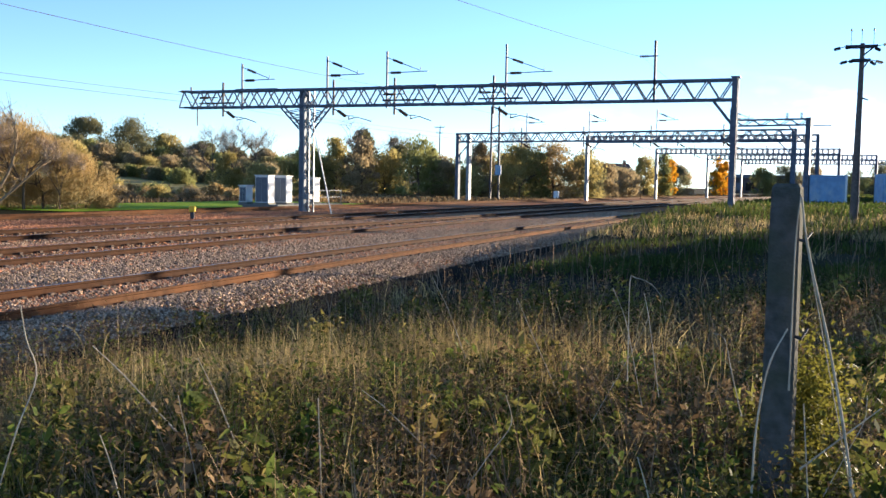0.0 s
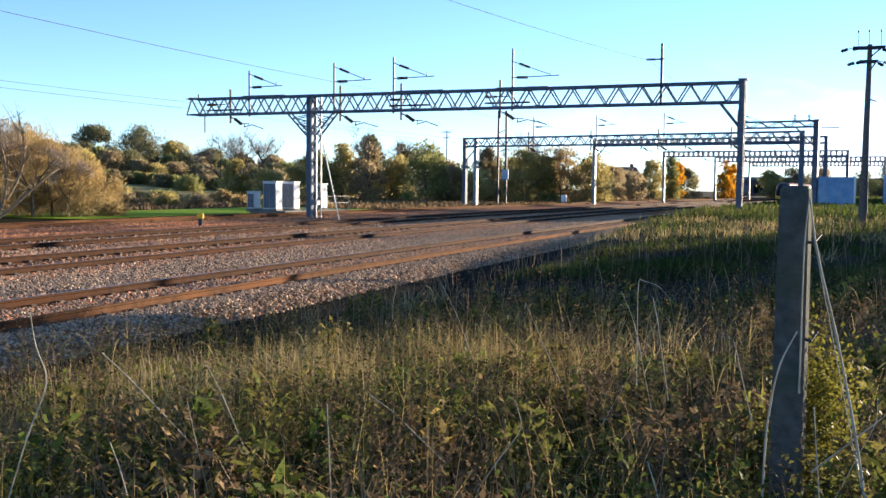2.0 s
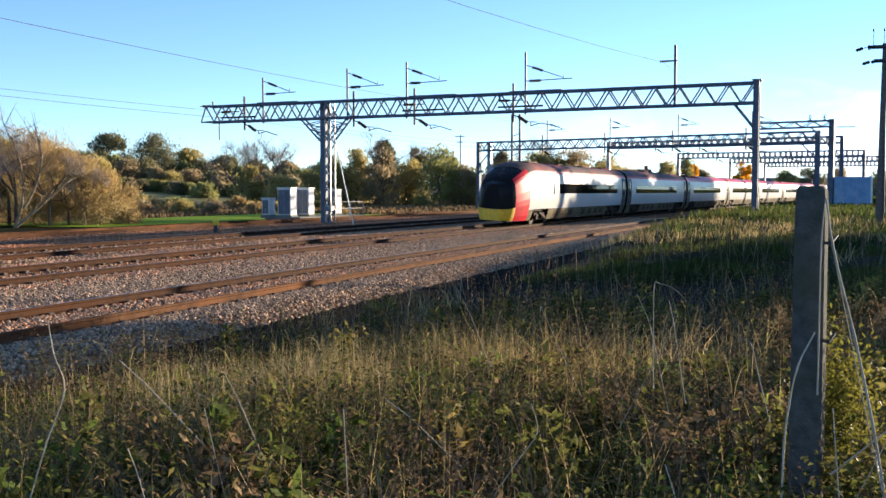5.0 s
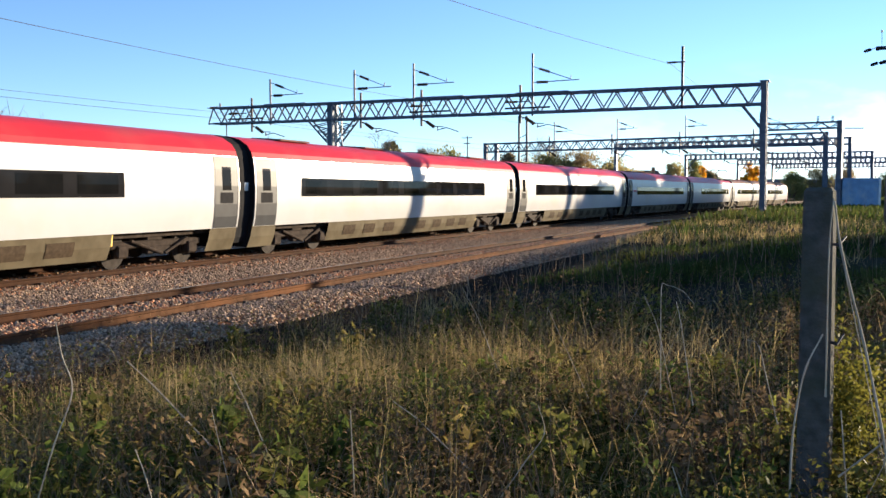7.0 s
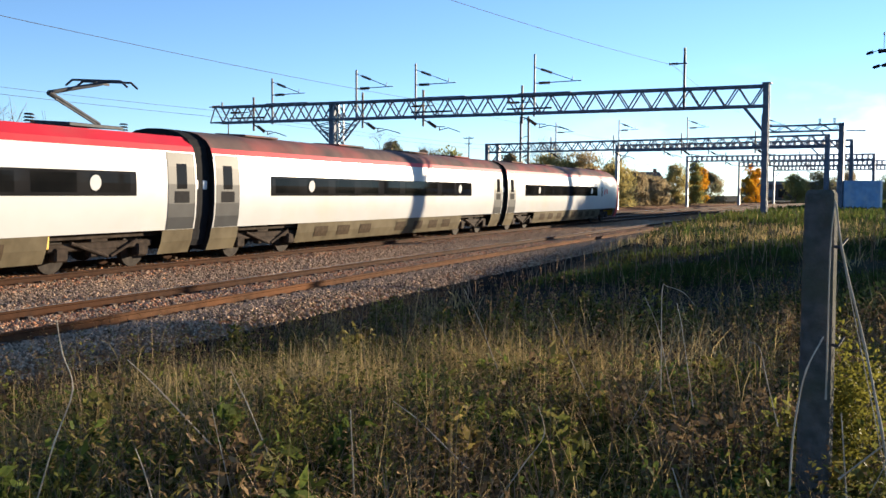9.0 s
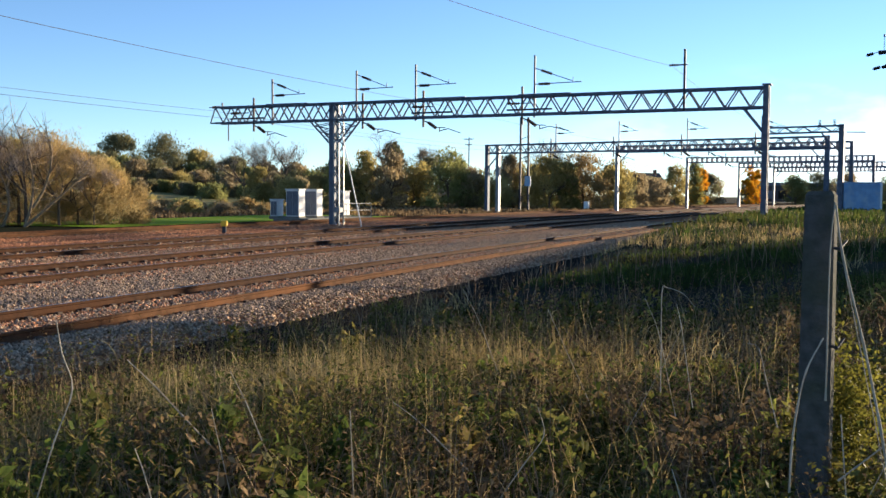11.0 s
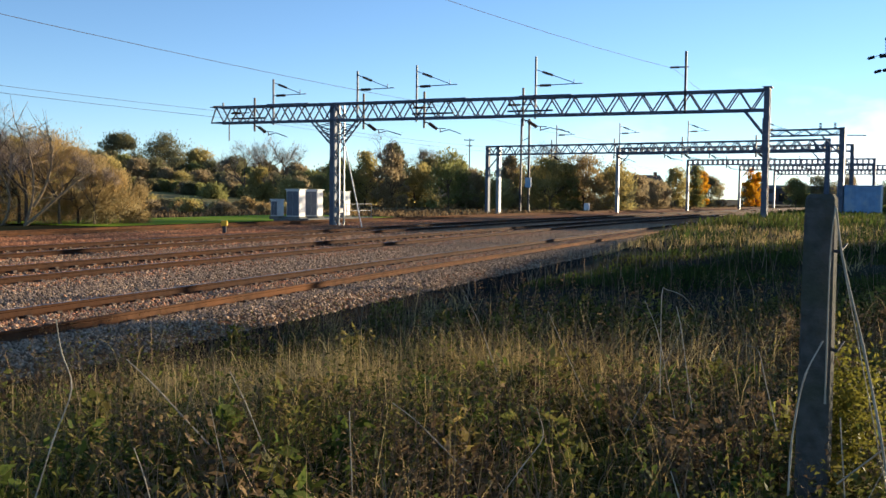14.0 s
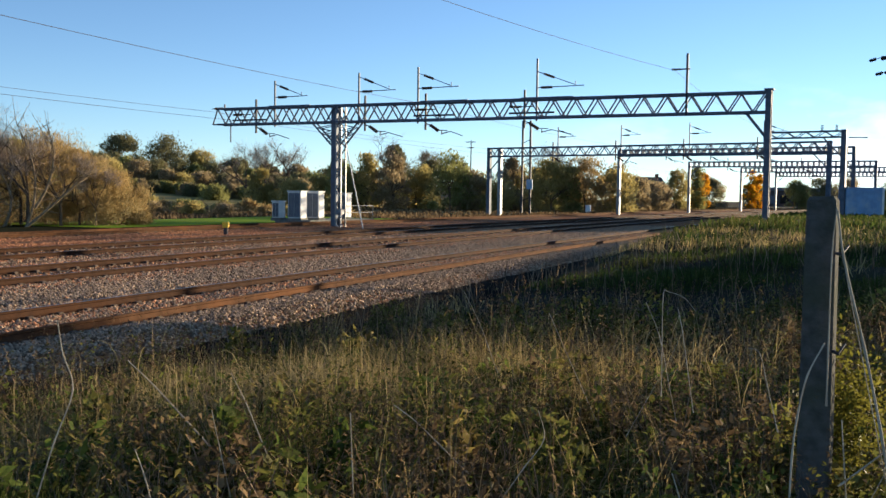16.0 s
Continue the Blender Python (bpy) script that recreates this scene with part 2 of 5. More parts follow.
def tube(bm, pts, radii, sides=6):
    """One smooth tube through the points."""
    rings = []
    for i, p in enumerate(pts):
        d = (Vector(pts[min(i + 1, len(pts) - 1)]) - Vector(pts[max(i - 1, 0)])).normalized()
        u = d.orthogonal().normalized()
        w = d.cross(u)
        rings.append([bm.verts.new(Vector(p) + (u * math.cos(6.2832 * k / sides) + w * math.sin(6.2832 * k / sides)) * radii[i]) for k in range(sides)])
    for a, b in zip(rings, rings[1:]):
        for k in range(sides):
            bm.faces.new((a[k], a[(k + 1) % sides], b[(k + 1) % sides], b[k]))
    bm.faces.new(rings[0][::-1]), bm.faces.new(rings[-1])
    return bm


def thing(name, label, category, m=None, group="", kind=""):
    e = new(name)
    e.empty_display_size = 0.2
    if m is not None:
        e.matrix_world = m
    return tagged(e, label, category, group, kind)


# ---- the line of the railway: stations along it, offsets towards the camera's side ----
TH, K0, K1, DIST = 0.37762, 0.000907, -2.64e-6, 16.959
SS = np.arange(-560.0, 601.0, 1.0)
_c = np.clip(SS, -60.0, 330.0)
AA = TH + K0 * _c + K1 * _c * _c / 2 + (K0 - 60 * K1) * np.minimum(SS + 60, 0)
_dx, _dy = np.sin(AA), np.cos(AA)
PX = np.concatenate([[0], np.cumsum((_dx[1:] + _dx[:-1]) / 2)])
PY = np.concatenate([[0], np.cumsum((_dy[1:] + _dy[:-1]) / 2)])
PX += -PX[560] - DIST * math.cos(TH)
PY += -PY[560] + DIST * math.sin(TH)


def heading(s):
    return float(np.interp(s, SS, AA))


def at(s, off, z=0.0):
    a = heading(s)
    return Vector((float(np.interp(s, SS, PX)) + off * math.cos(a), float(np.interp(s, SS, PY)) - off * math.sin(a), z))


def on_line(s, off, z=0.0, lean=0.0):
    """A pose on the line: its y runs along the railway, its x towards the camera's side."""
    p = at(s, off, z)
    return pose(p.x, p.y, p.z, 0, lean, -math.degrees(heading(s)))


def station(xs, ys):
    """Station and offset of many points."""
    xs, ys = np.asarray(xs, float), np.asarray(ys, float)
    s_out, o_out = np.empty(len(xs)), np.empty(len(xs))
    for i in range(0, len(xs), 4000):
        dx, dy = xs[i:i + 4000, None] - PX[None, ::2], ys[i:i + 4000, None] - PY[None, ::2]
        j = np.argmin(dx * dx + dy * dy, axis=1) * 2
        ex, ey = xs[i:i + 4000] - PX[j], ys[i:i + 4000] - PY[j]
        s_out[i:i + 4000] = SS[j] + ex * np.sin(AA[j]) + ey * np.cos(AA[j])
        o_out[i:i + 4000] = ex * np.cos(AA[j]) - ey * np.sin(AA[j])
    return s_out, o_out


def ramp(v, a, b):
    t = np.clip((np.asarray(v, float) - a) / (b - a), 0, 1)
    return t * t * (3 - 2 * t)


def ground_z(xs, ys):
    """Height of the land."""
    xs, ys = np.asarray(xs, float), np.asarray(ys, float)
    s, o = station(xs, ys)
    d = np.hypot(xs, ys)
    right = -0.16 + 0.86 * ramp(s, 12, 46) + 0.33 * ramp(o, 11.0, 15.5) * (1 - ramp(s, 15, 40))
    right = right + 0.06 * np.sin(xs * 1.1) * np.sin(ys * 0.8 + 1) * ramp(o, 10.5, 12)
    z = np.where(o > 9.0, -0.78 + (right + 0.78) * ramp(o, 9.3, 11.0), -0.78)
    left = -0.25 + 0.02 * np.sin(xs * 0.3) + 10.5 * ramp(-o, 70, 240) * ramp(-xs, -60, 40)
    z = np.where(o < -18.5, -0.78 + (left + 0.78) * ramp(-o, 18.8, 20.5), z)
    far = ramp(s, 330, 420)
    return z * (1 - far) + far * np.where(o < -17, left, 0.3)


# ---- the land: one sheet to the horizon ----
def land():
    fine = np.arange(-40, 60.1, 0.8)
    xs = np.concatenate([-np.geomspace(41, 2600, 46)[::-1], fine, np.geomspace(61, 2600, 46)])
    ys = np.concatenate([-np.geomspace(8, 1500, 26)[::-1], np.arange(-6, 70, 0.8), np.geomspace(71, 3000, 60)])
    gx, gy = np.meshgrid(xs, ys)
    z = ground_z(gx.ravel(), gy.ravel())
    verts = np.stack([gx.ravel(), gy.ravel(), z], 1).tolist()
    w, hgt = len(xs), len(ys)
    faces = [(j * w + i, j * w + i + 1, (j + 1) * w + i + 1, (j + 1) * w + i) for j in range(hgt - 1) for i in range(w - 1)]
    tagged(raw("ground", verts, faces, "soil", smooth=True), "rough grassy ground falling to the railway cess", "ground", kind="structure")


land()


def sweep(name, profile, s0, s1, step, material, parent=None, smooth=False, closed=False):
    """A long strip of the given (offset, height) profile along the line."""
    ss = np.arange(s0, s1 + 0.01, step)
    verts, faces, n = [], [], len(profile)
    for s in ss:
        for o, z in profile:
            verts.append(tuple(at(s, o, z)))
    m = n if closed else n - 1
    for i in range(len(ss) - 1):
        for j in range(m):
            k = (j + 1) % n
            faces.append((i * n + j, i * n + k, (i + 1) * n + k, (i + 1) * n + j))
    return raw(name, verts, faces, material, parent, smooth)


# tracks: offset of the centre, height of the near and of the far rail's head
TRACKS = [(5.76, -0.09, -0.033, True), (0.0, 0.0, 0.097, True), (-6.1, 0.0, 0.09, True), (-16.2, 0.03, 0.06, False)]
BED = [(9.6, -0.80), (8.8, -0.62), (7.45, -0.30), (6.6, -0.255), (5.0, -0.20), (3.6, -0.17), (2.2, -0.2), (0.85, -0.165), (-0.85, -0.07),
       (-2.4, -0.06), (-3.6, -0.15), (-5.3, -0.165), (-6.9, -0.08), (-8.3, -0.1), (-9.6, -0.2), (-12.8, -0.2), (-15.4, -0.135), (-17.0, -0.105),
       (-18.0, -0.15), (-19.5, -0.4), (-20.5, -0.8)]
tagged(sweep("track_bed", BED, -540, 590, 4.0, "ballast", smooth=True), "grey and rusty stone ballast bed", "ballast", kind="structure")


# strip over the bed's edge that paints in the shade at the bank's foot
tagged(sweep("cess", [(9.9, -0.76), (8.8, -0.585), (8.05, -0.43), (7.95, -0.47)], -540, 590, 4.0, "shaded_cess_earth", smooth=True), "earthy cess along the foot of the ballast, darkened for the bank's shade", "cess", kind="structure")


RAIL = [(-0.065, -0.159), (0.065, -0.159), (0.065, -0.148), (0.014, -0.125), (0.010, -0.05), (0.034, -0.038), (0.036, -0.008),
        (0.028, 0.0), (-0.028, 0.0), (-0.036, -0.008), (-0.034, -0.038), (-0.010, -0.05), (-0.014, -0.125), (-0.065, -0.148)]


def sleeper_mesh():
    bm = bmesh.new()
    box(bm, -1.25, 1.25, -0.125, 0.125, -0.19, -0.005, 0.015)
    for side in (-0.755, 0.755):
        for e in (-0.11, 0.11):
            box(bm, side + e - 0.04, side + e + 0.04, -0.06, 0.06, -0.005, 0.05, 0.01)
    me = bpy.data.meshes.new("sleeper")
    bm.to_mesh(me)
    bm.free()
    me.materials.append(M["sleeper"])
    return me


SLEEPER = sleeper_mesh()


def tracks():
    for i, (o, zn, zf, bright) in enumerate(TRACKS):
        t = thing("railway_track", "railway track with rusty-sided steel rails on sleepers" if bright else "disused railway track with orange rusted rails",
                  "railway track", group="parallel tracks", kind="structure")
        for off, z in ((o + 0.755, zn), (o - 0.755, zf)):
            sweep("rail", [(off + a, z + b) for a, b in RAIL], -540, 590, 4.0, "rail_orange" if not bright or (i == 0 and z == zn) else "rail_rust", t, closed=True)
            if bright and not (i == 0 and z == zn):
                sweep("rail_head", [(off + 0.027, z + 0.0015), (off - 0.027, z + 0.0015)], -540, 590, 4.0, "rail_shine", t)
        lean = math.degrees(math.atan2(zf - zn, 1.51))
        near, far = (4, 130) if i < 2 else (14, 110)
        for k in range(int((far - near) / 0.65)):
            ob = new("sleeper", SLEEPER)
            ob.parent = t
            ob.matrix_world = on_line(near + k * 0.65, o, (zn + zf) / 2 - 0.159, lean)


# ---- overhead line structures ----
def truss(bm, x0, x1, z0, z1, y0, y1, panel, chord=0.09, lace=0.055, vierendeel=False):
    """A box truss along x."""
    for y in (y0, y1):
        for z in (z0, z1):
            bar(bm, (x0, y, z), (x1, y, z), chord)
        n = max(2, round((x1 - x0) / panel))
        for i in range(n):
            a, b = x0 + (x1 - x0) * i / n, x0 + (x1 - x0) * (i + 1) / n
            if vierendeel:
                bar(bm, (a, y, z0), (a, y, z1), chord * 1.1, chord * 0.6)
            else:
                mid = (a + b) / 2
                bar(bm, (a, y, z1), (mid, y, z0), lace)
                bar(bm, (mid, y, z0), (b, y, z1), lace)
    n = max(2, round((x1 - x0) / panel))
    for i in range(n + 1):
        a = x0 + (x1 - x0) * i / n
        for z in (z0, z1):
            bar(bm, (a, y0, z), (a, y1, z), lace)


def registration(parent, x, zb, zt, reach, drop=True):
    """A drop bracket with its insulator and steady arm below the beam."""
    bm = bmesh.new()
    bar(bm, (x, 0, zb - 0.6), (x, 0, zt + 0.6), 0.11)
    bar(bm, (x, 0, zb - 0.2), (x + 0.35, 0, zb - 0.32), 0.07)
    bar(bm, (x + 0.8, 0, zb - 0.62), (x + 1.5, 0, zb - 0.66), 0.05)
    bar(bm, (x + 1.1, 0, zb - 0.66), (x + 1.1, 0, zb - 0.9), 0.05)
    bar(bm, (x + 1.1, 0, zb - 0.85), (x + 1.7, 0, zb - 0.72), 0.05)
    bar(bm, (x + 1.7, 0, zb - 0.72), (x + reach, 0, zb - 1.0), 0.05)
    arm = part("registration_arm", bm, "dark_steel", parent)
    bm = bmesh.new()
    for k in range(5):
        u = k / 4
        p = Vector((x + 0.35 + 0.45 * u, 0, zb - 0.32 - 0.3 * u))
        bar(bm, p, p + Vector((0.07, 0, -0.047)), 0.24, 0.18, sides=10)
    bar(bm, (x + 0.33, 0, zb - 0.3), (x + 0.85, 0, zb - 0.65), 0.06, sides=8)
    part("insulator", bm, "insulator", arm)


def upper_bracket(parent, x, zt, top, reach, strut=0.3, level=1.1):
    """A mast above the beam with a cantilever for the feeder wire."""
    bm = bmesh.new()
    bar(bm, (x, 0, zt - 1.25), (x, 0, top), 0.10)
    p, q = Vector((x, 0, top - strut)), Vector((x + reach * 0.82, 0, top - level + 0.1))
    bar(bm, p, q, 0.045)
    bar(bm, (x, 0, top - level), (x + reach, 0, top - level + 0.05), 0.05)
    bar(bm, q, q + Vector((0.0, 0, 0.22)), 0.035)
    mast = part("bracket_mast", bm, "steel", parent)
    bm = bmesh.new()
    d = (q - p).normalized()
    for k in range(7):
        a = Vector((x + 0.28 + 0.1 * k, 0, top - level))
        bar(bm, a, a + Vector((0.06, 0, 0.002)), 0.19, 0.14, sides=10)
        b = p + d * (0.45 + 0.1 * k)
        bar(bm, b, b + d * 0.06, 0.17, 0.13, sides=10)
    part("insulator", bm, "insulator", mast)


def lattice_leg(parent, x, z0, z1, w=0.55, bright="galv"):
    bm = bmesh.new()
    box(bm, x - w / 2, x - w / 2 + 0.3, -0.3, 0.3, z0, z1, 0.01)
    part("leg", bm, "steel", parent)
    bm = bmesh.new()
    for y in (-0.3, 0.3):
        bar(bm, (x + w / 2, y, z0), (x + w / 2, y, z1), 0.085)
        bar(bm, (x - w / 2 + 0.35, y, z0), (x - w / 2 + 0.35, y, z1), 0.06)
        n = round((z1 - z0) / 0.55)
        for i in range(n):
            a, b = z0 + (z1 - z0) * i / n, z0 + (z1 - z0) * (i + 1) / n
            l, r = x - w / 2 + 0.35, x + w / 2
            bar(bm, (l if i % 2 else r, y, a), (r if i % 2 else l, y, b), 0.075)
    box(bm, x - 0.05, x + w / 2, -0.32, 0.32, z0 + 1.1, z0 + 1.4)
    part("leg_lattice", bm, bright, parent, "pale galvanised lattice leg")


def main_gantry():
    s = 55.0
    g = thing("overhead_line_gantry", "blue-grey lattice steel gantry spanning the railway tracks", "gantry", on_line(s, 0), group="line gantries")
    bm = bmesh.new()
    zb, zt = 6.62, 7.68
    truss(bm, -23.2, 12.6, zb, zt, -0.38, 0.38, 1.35, 0.125, 0.075)
    for x in (-17.4, -6.2, 0.4):
        bar(bm, (x - 1.6, -0.40, zt + 0.03), (x + 1.6, -0.40, zt + 0.03), 0.15)
        bar(bm, (x - 1.2, -0.40, zb - 0.03), (x + 1.2, -0.40, zb - 0.03), 0.15)
    part("beam", bm, "steel", g)
    bm = bmesh.new()
    bar(bm, (-23.2, -0.38, zb), (-23.6, -0.38, zb), 0.09)
    bar(bm, (-23.6, -0.38, zb), (-23.2, -0.38, zt), 0.07)
    part("end_frame", bm, "steel", g)
    part("end_stub", bar(bmesh.new(), (-22.9, 0, zt - 0.1), (-22.9, 0, zt + 0.35), 0.09), "steel", g)
    part("hanger", bar(bmesh.new(), (-22.4, 0, zb + 0.1), (-22.4, 0, zb - 1.2), 0.06), "dark_steel", g)
    for x in (-20.6, -6.9, -0.6):
        part("anchor_bar", bar(bmesh.new(), (x - 1.3, -0.46, zb + 0.25), (x + 1.5, -0.46, zb + 0.25), 0.10), "dark_steel", g)
        bm = bmesh.new()
        for k in range(6):
            bar(bm, (x - 1.2 + 0.12 * k, -0.46, zb + 0.62), (x - 1.14 + 0.12 * k, -0.46, zb + 0.62), 0.18, 0.14, sides=10)
        bar(bm, (x - 1.3, -0.46, zb + 0.62), (x + 0.2, -0.46, zb + 0.62), 0.05)
        part("insulator", bm, "insulator", g)
    bm = bmesh.new()
    for k in range(5):
        bar(bm, (-23.1 - 0.14 * k, 0, zt + 0.06), (-23.18 - 0.14 * k, 0, zt + 0.06), 0.2, 0.15, sides=10)
    bar(bm, (-22.9, 0, zt + 0.06), (-24.0, 0, zt + 0.06), 0.05)
    part("insulator", bm, "insulator", g)
    lattice_leg(g, -13.87, -0.45, zt, 0.74)
    for a, b in ((-14.24, -15.7), (-13.5, -12.2)):
        bm = bmesh.new()
        for y in (-0.3, 0.3):
            lo, hi, inner = Vector((a, y, 5.15)), Vector((b, y, zb)), Vector((a, y, zb))
            bar(bm, lo, hi, 0.09)
            for u in (0.25, 0.5, 0.75):
                p = lo.lerp(hi, u)
                bar(bm, p, lo.lerp(inner, u + 0.12), 0.05)
                bar(bm, p, lo.lerp(inner, max(0.05, u - 0.14)), 0.05)
        part("knee_brace", bm, "steel", g, "laced steel knee brace")
    for y in (-0.36, 0.36):
        bm = bmesh.new()
        box(bm, 12.58, 12.88, y - 0.03, y + 0.03, 0.2, 7.82, 0.01)
        for x in (12.58, 12.84):
            box(bm, x, x + 0.04, min(y, y * 0.72), max(y, y * 0.72), 0.2, 7.80)
        part("leg", bm, "steel", g)
    bm = bmesh.new()
    for i in range(10):
        a = 0.6 + 0.72 * i
        bar(bm, (12.74, -0.33 if i % 2 else 0.33, a), (12.74, 0.33 if i % 2 else -0.33, a + 0.72), 0.05)
    part("leg_lacing", bm, "steel", g)
    part("leg_cap", box(bmesh.new(), 12.5, 12.98, -0.42, 0.42, 7.80, 7.86, 0.01), "steel", g)
    for y in (-0.34, 0.34):
        part("knee_brace", bar(bmesh.new(), (12.6, y, 5.3), (11.55, y, zb + 0.02), 0.13), "steel", g)
    for x, reach in ((-20.3, 2.6), (-11.9, 2.7), (-7.6, 2.5), (-1.1, 2.9)):
        registration(g, x, zb, zt, reach)
    for x, top, reach, strut, level in ((-18.79, 9.47, 2.55, 0.22, 1.1), (-12.36, 9.74, 2.65, 0.25, 1.2), (-8.14, 9.93, 2.75, 0.38, 1.33), (-0.34, 10.08, 2.85, 0.75, 1.7)):
        upper_bracket(g, x, zt, top, reach, strut, level)
    bm = bmesh.new()
    bar(bm, (8.45, -0.4, zb - 0.1), (8.45, -0.4, 9.9), 0.12)
    bar(bm, (7.7, -0.4, 9.05), (8.6, -0.4, 9.05), 0.07)
    mast = part("feeder_mast", bm, "dark_steel", g)
    bm = bmesh.new()
    for k in range(4):
        bar(bm, (7.62 + 0.13 * k, -0.4, 9.05), (7.68 + 0.13 * k, -0.4, 9.05), 0.16, 0.12, sides=10)
    part("insulator", bm, "insulator", mast)


def plain_gantry(pl, pr, zb, zt, base, style, extra=0.0, legs=2):
    """A further gantry from left leg pl to right leg pr."""
    pl, pr = Vector((*pl, 0)), Vector((*pr, 0))
    d = pr - pl
    L = d.length
    m = pose(pl.x, pl.y, 0, 0, 0, math.degrees(math.atan2(d.y, d.x)))
    g = thing("overhead_line_gantry", "grey steel gantry carrying overhead wires further along the line", "gantry", m, group="line gantries")
    bm = bmesh.new()
    truss(bm, -extra, L, zb, zt, -0.35, 0.35, 1.45 if style != "box" else 0.8, {"lattice": 0.15, "box": 0.2, "mid": 0.1}[style], 0.09 if style != "mid" else 0.06, style == "box")
    part("beam", bm, "steel", g)
    for x in (0.0, L)[2 - legs:]:
        bm = bmesh.new()
        box(bm, x - 0.2, x + 0.2, -0.25, 0.25, base - 0.5, zt + 0.1, 0.02)
        part("leg", bm, "galv" if x == 0 and style == "box" else "steel", g)
    if legs == 2:
        part("knee_brace", bar(bmesh.new(), (0.1, 0, zb - 1.6), (1.6, 0, zb), 0.11), "steel", g)
    part("knee_brace", bar(bmesh.new(), (L - 0.1, 0, zb - 1.6), (L - 1.6, 0, zb), 0.11), "steel", g)
    if style == "lattice":
        bm = bmesh.new()
        box(bm, 1.25, 1.65, -0.25, 0.25, base - 0.3, zt, 0.02)
        part("inner_leg", bm, "galv", g)
    n = {"lattice": 4, "box": 3, "mid": 0}[style]
    for i in range(n):
        x = L * (0.22 + 0.2 * i)
        registration(g, x, zb, zt, 2.4)
        if style == "lattice":
            upper_bracket(g, x + 0.6, zt, zt + 2.2, 2.2)
    return g


def wire(name, pts, r, label):
    bm = bmesh.new()
    d = (pts[-1] - pts[0]).normalized()
    u = d.cross(Vector((0, 0, 1))).normalized()
    rings = [[bm.verts.new(q + u * math.cos(k * 1.2566) * r + Vector((0, 0, math.sin(k * 1.2566) * r))) for k in range(5)] for q in pts]
    for a, b in zip(rings, rings[1:]):
        for k in range(5):
            bm.faces.new((a[k], a[(k + 1) % 5], b[(k + 1) % 5], b[k]))
    return tagged(part(name, bm, "wire"), label, "wire", group="overhead wires")


def sag(o, z, s0, s1, low, n=10):
    return [at(s0 + (s1 - s0) * i / n, o, z - low * 4 * (i / n) * (1 - i / n)) for i in range(n + 1)]


def overhead():
    main_gantry()
    plain_gantry((5.14, 110.5), (35.98, 90.0), 6.57, 7.5, 0.0, "lattice")
    plain_gantry((23.16, 127.5), (47.84, 112.5), 7.6, 8.34, 0.2, "box")
    plain_gantry((40.25, 158), (64.83, 144.5), 7.36, 8.12, 0.3, "box")
    plain_gantry((56.55, 183), (81.8, 167.4), 7.36, 8.12, 0.4, "box")
    plain_gantry((74.88, 217), (102.0, 199.2), 7.5, 8.32, 0.4, "box")
    mid = plain_gantry((26.3, 78.4), (31.1, 75.0), 6.95, 7.42, 0.7, "mid", legs=1)
    for x in (4.2, 5.3):
        bm = bmesh.new()
        for k in range(5):
            bar(bm, (x, 0, 7.4 + 0.11 * k), (x, 0, 7.46 + 0.11 * k), 0.24, 0.18, sides=10)
        part("insulator", bm, "insulator", mid)
    bm = bmesh.new()
    bar(bm, (6.2, 0, 6.9), (7.6, 0, 6.85), 0.08)
    part("side_arm", bm, "steel", mid)
    spans = [-45.0, 5.0, 55.0, 105.0, 155.0, 205.0]
    for o, z in ((-7.4, 7.58), (-24.0, 7.55), (-20.0, 6.7)):
        for a, b in zip(spans, spans[1:]):
            wire("feeder_wire", sag(o, z, a, b, 0.25), 0.011, "thin dark feeder wire above the gantries")
    ends = [at(5, -1.5, 9.6), at(55, 7.7, 9.05)]
    n = 10
    wire("feeder_wire", [ends[0].lerp(ends[1], i / n) - Vector((0, 0, 0.5 * 4 * (i / n) * (1 - i / n))) for i in range(n + 1)], 0.011, "thin dark feeder wire above the gantries")
    wire("feeder_wire", sag(7.7, 9.05, 55, 105, 0.5), 0.011, "thin dark feeder wire above the gantries")


tracks()
overhead()

# ---- the train ----
SIDE = [(1.16, 0.30), (1.27, 0.62), (1.315, 0.93), (1.355, 1.25), (1.365, 1.60), (1.345, 2.10), (1.30, 2.55), (1.225, 2.93), (1.17, 3.08),
        (1.02, 3.27), (0.72, 3.43), (0.35, 3.50), (0.0, 3.515)]
_sx, _sz = [p[0] for p in SIDE], [p[1] for p in SIDE]


def side_x(z):
    return float(np.interp(z, _sz, _sx))


def band(bm, z0, z1, y0, y1, out=0.0, nose=None, sides=(1, -1), steps=1):
    """A strip of the car's skin between two heights; nose(y) gives (width, height) factors."""
    zs = [z0] + [z for z in _sz if z0 < z < z1] + [z1]
    ys = [y0 + (y1 - y0) * i / steps for i in range(steps + 1)]
    for side in sides:
        rows = []
        for y in ys:
            fw, fh = nose(y) if nose else (1, 1)
            rows.append([bm.verts.new((side * (side_x(z) * fw + out), y, 0.3 + (z - 0.3) * fh)) for z in zs])
        for a, b in zip(rows, rows[1:]):
            for i in range(len(zs) - 1):
                f = (a[i], b[i], b[i + 1], a[i + 1])
                bm.faces.new(f if side > 0 else f[::-1])


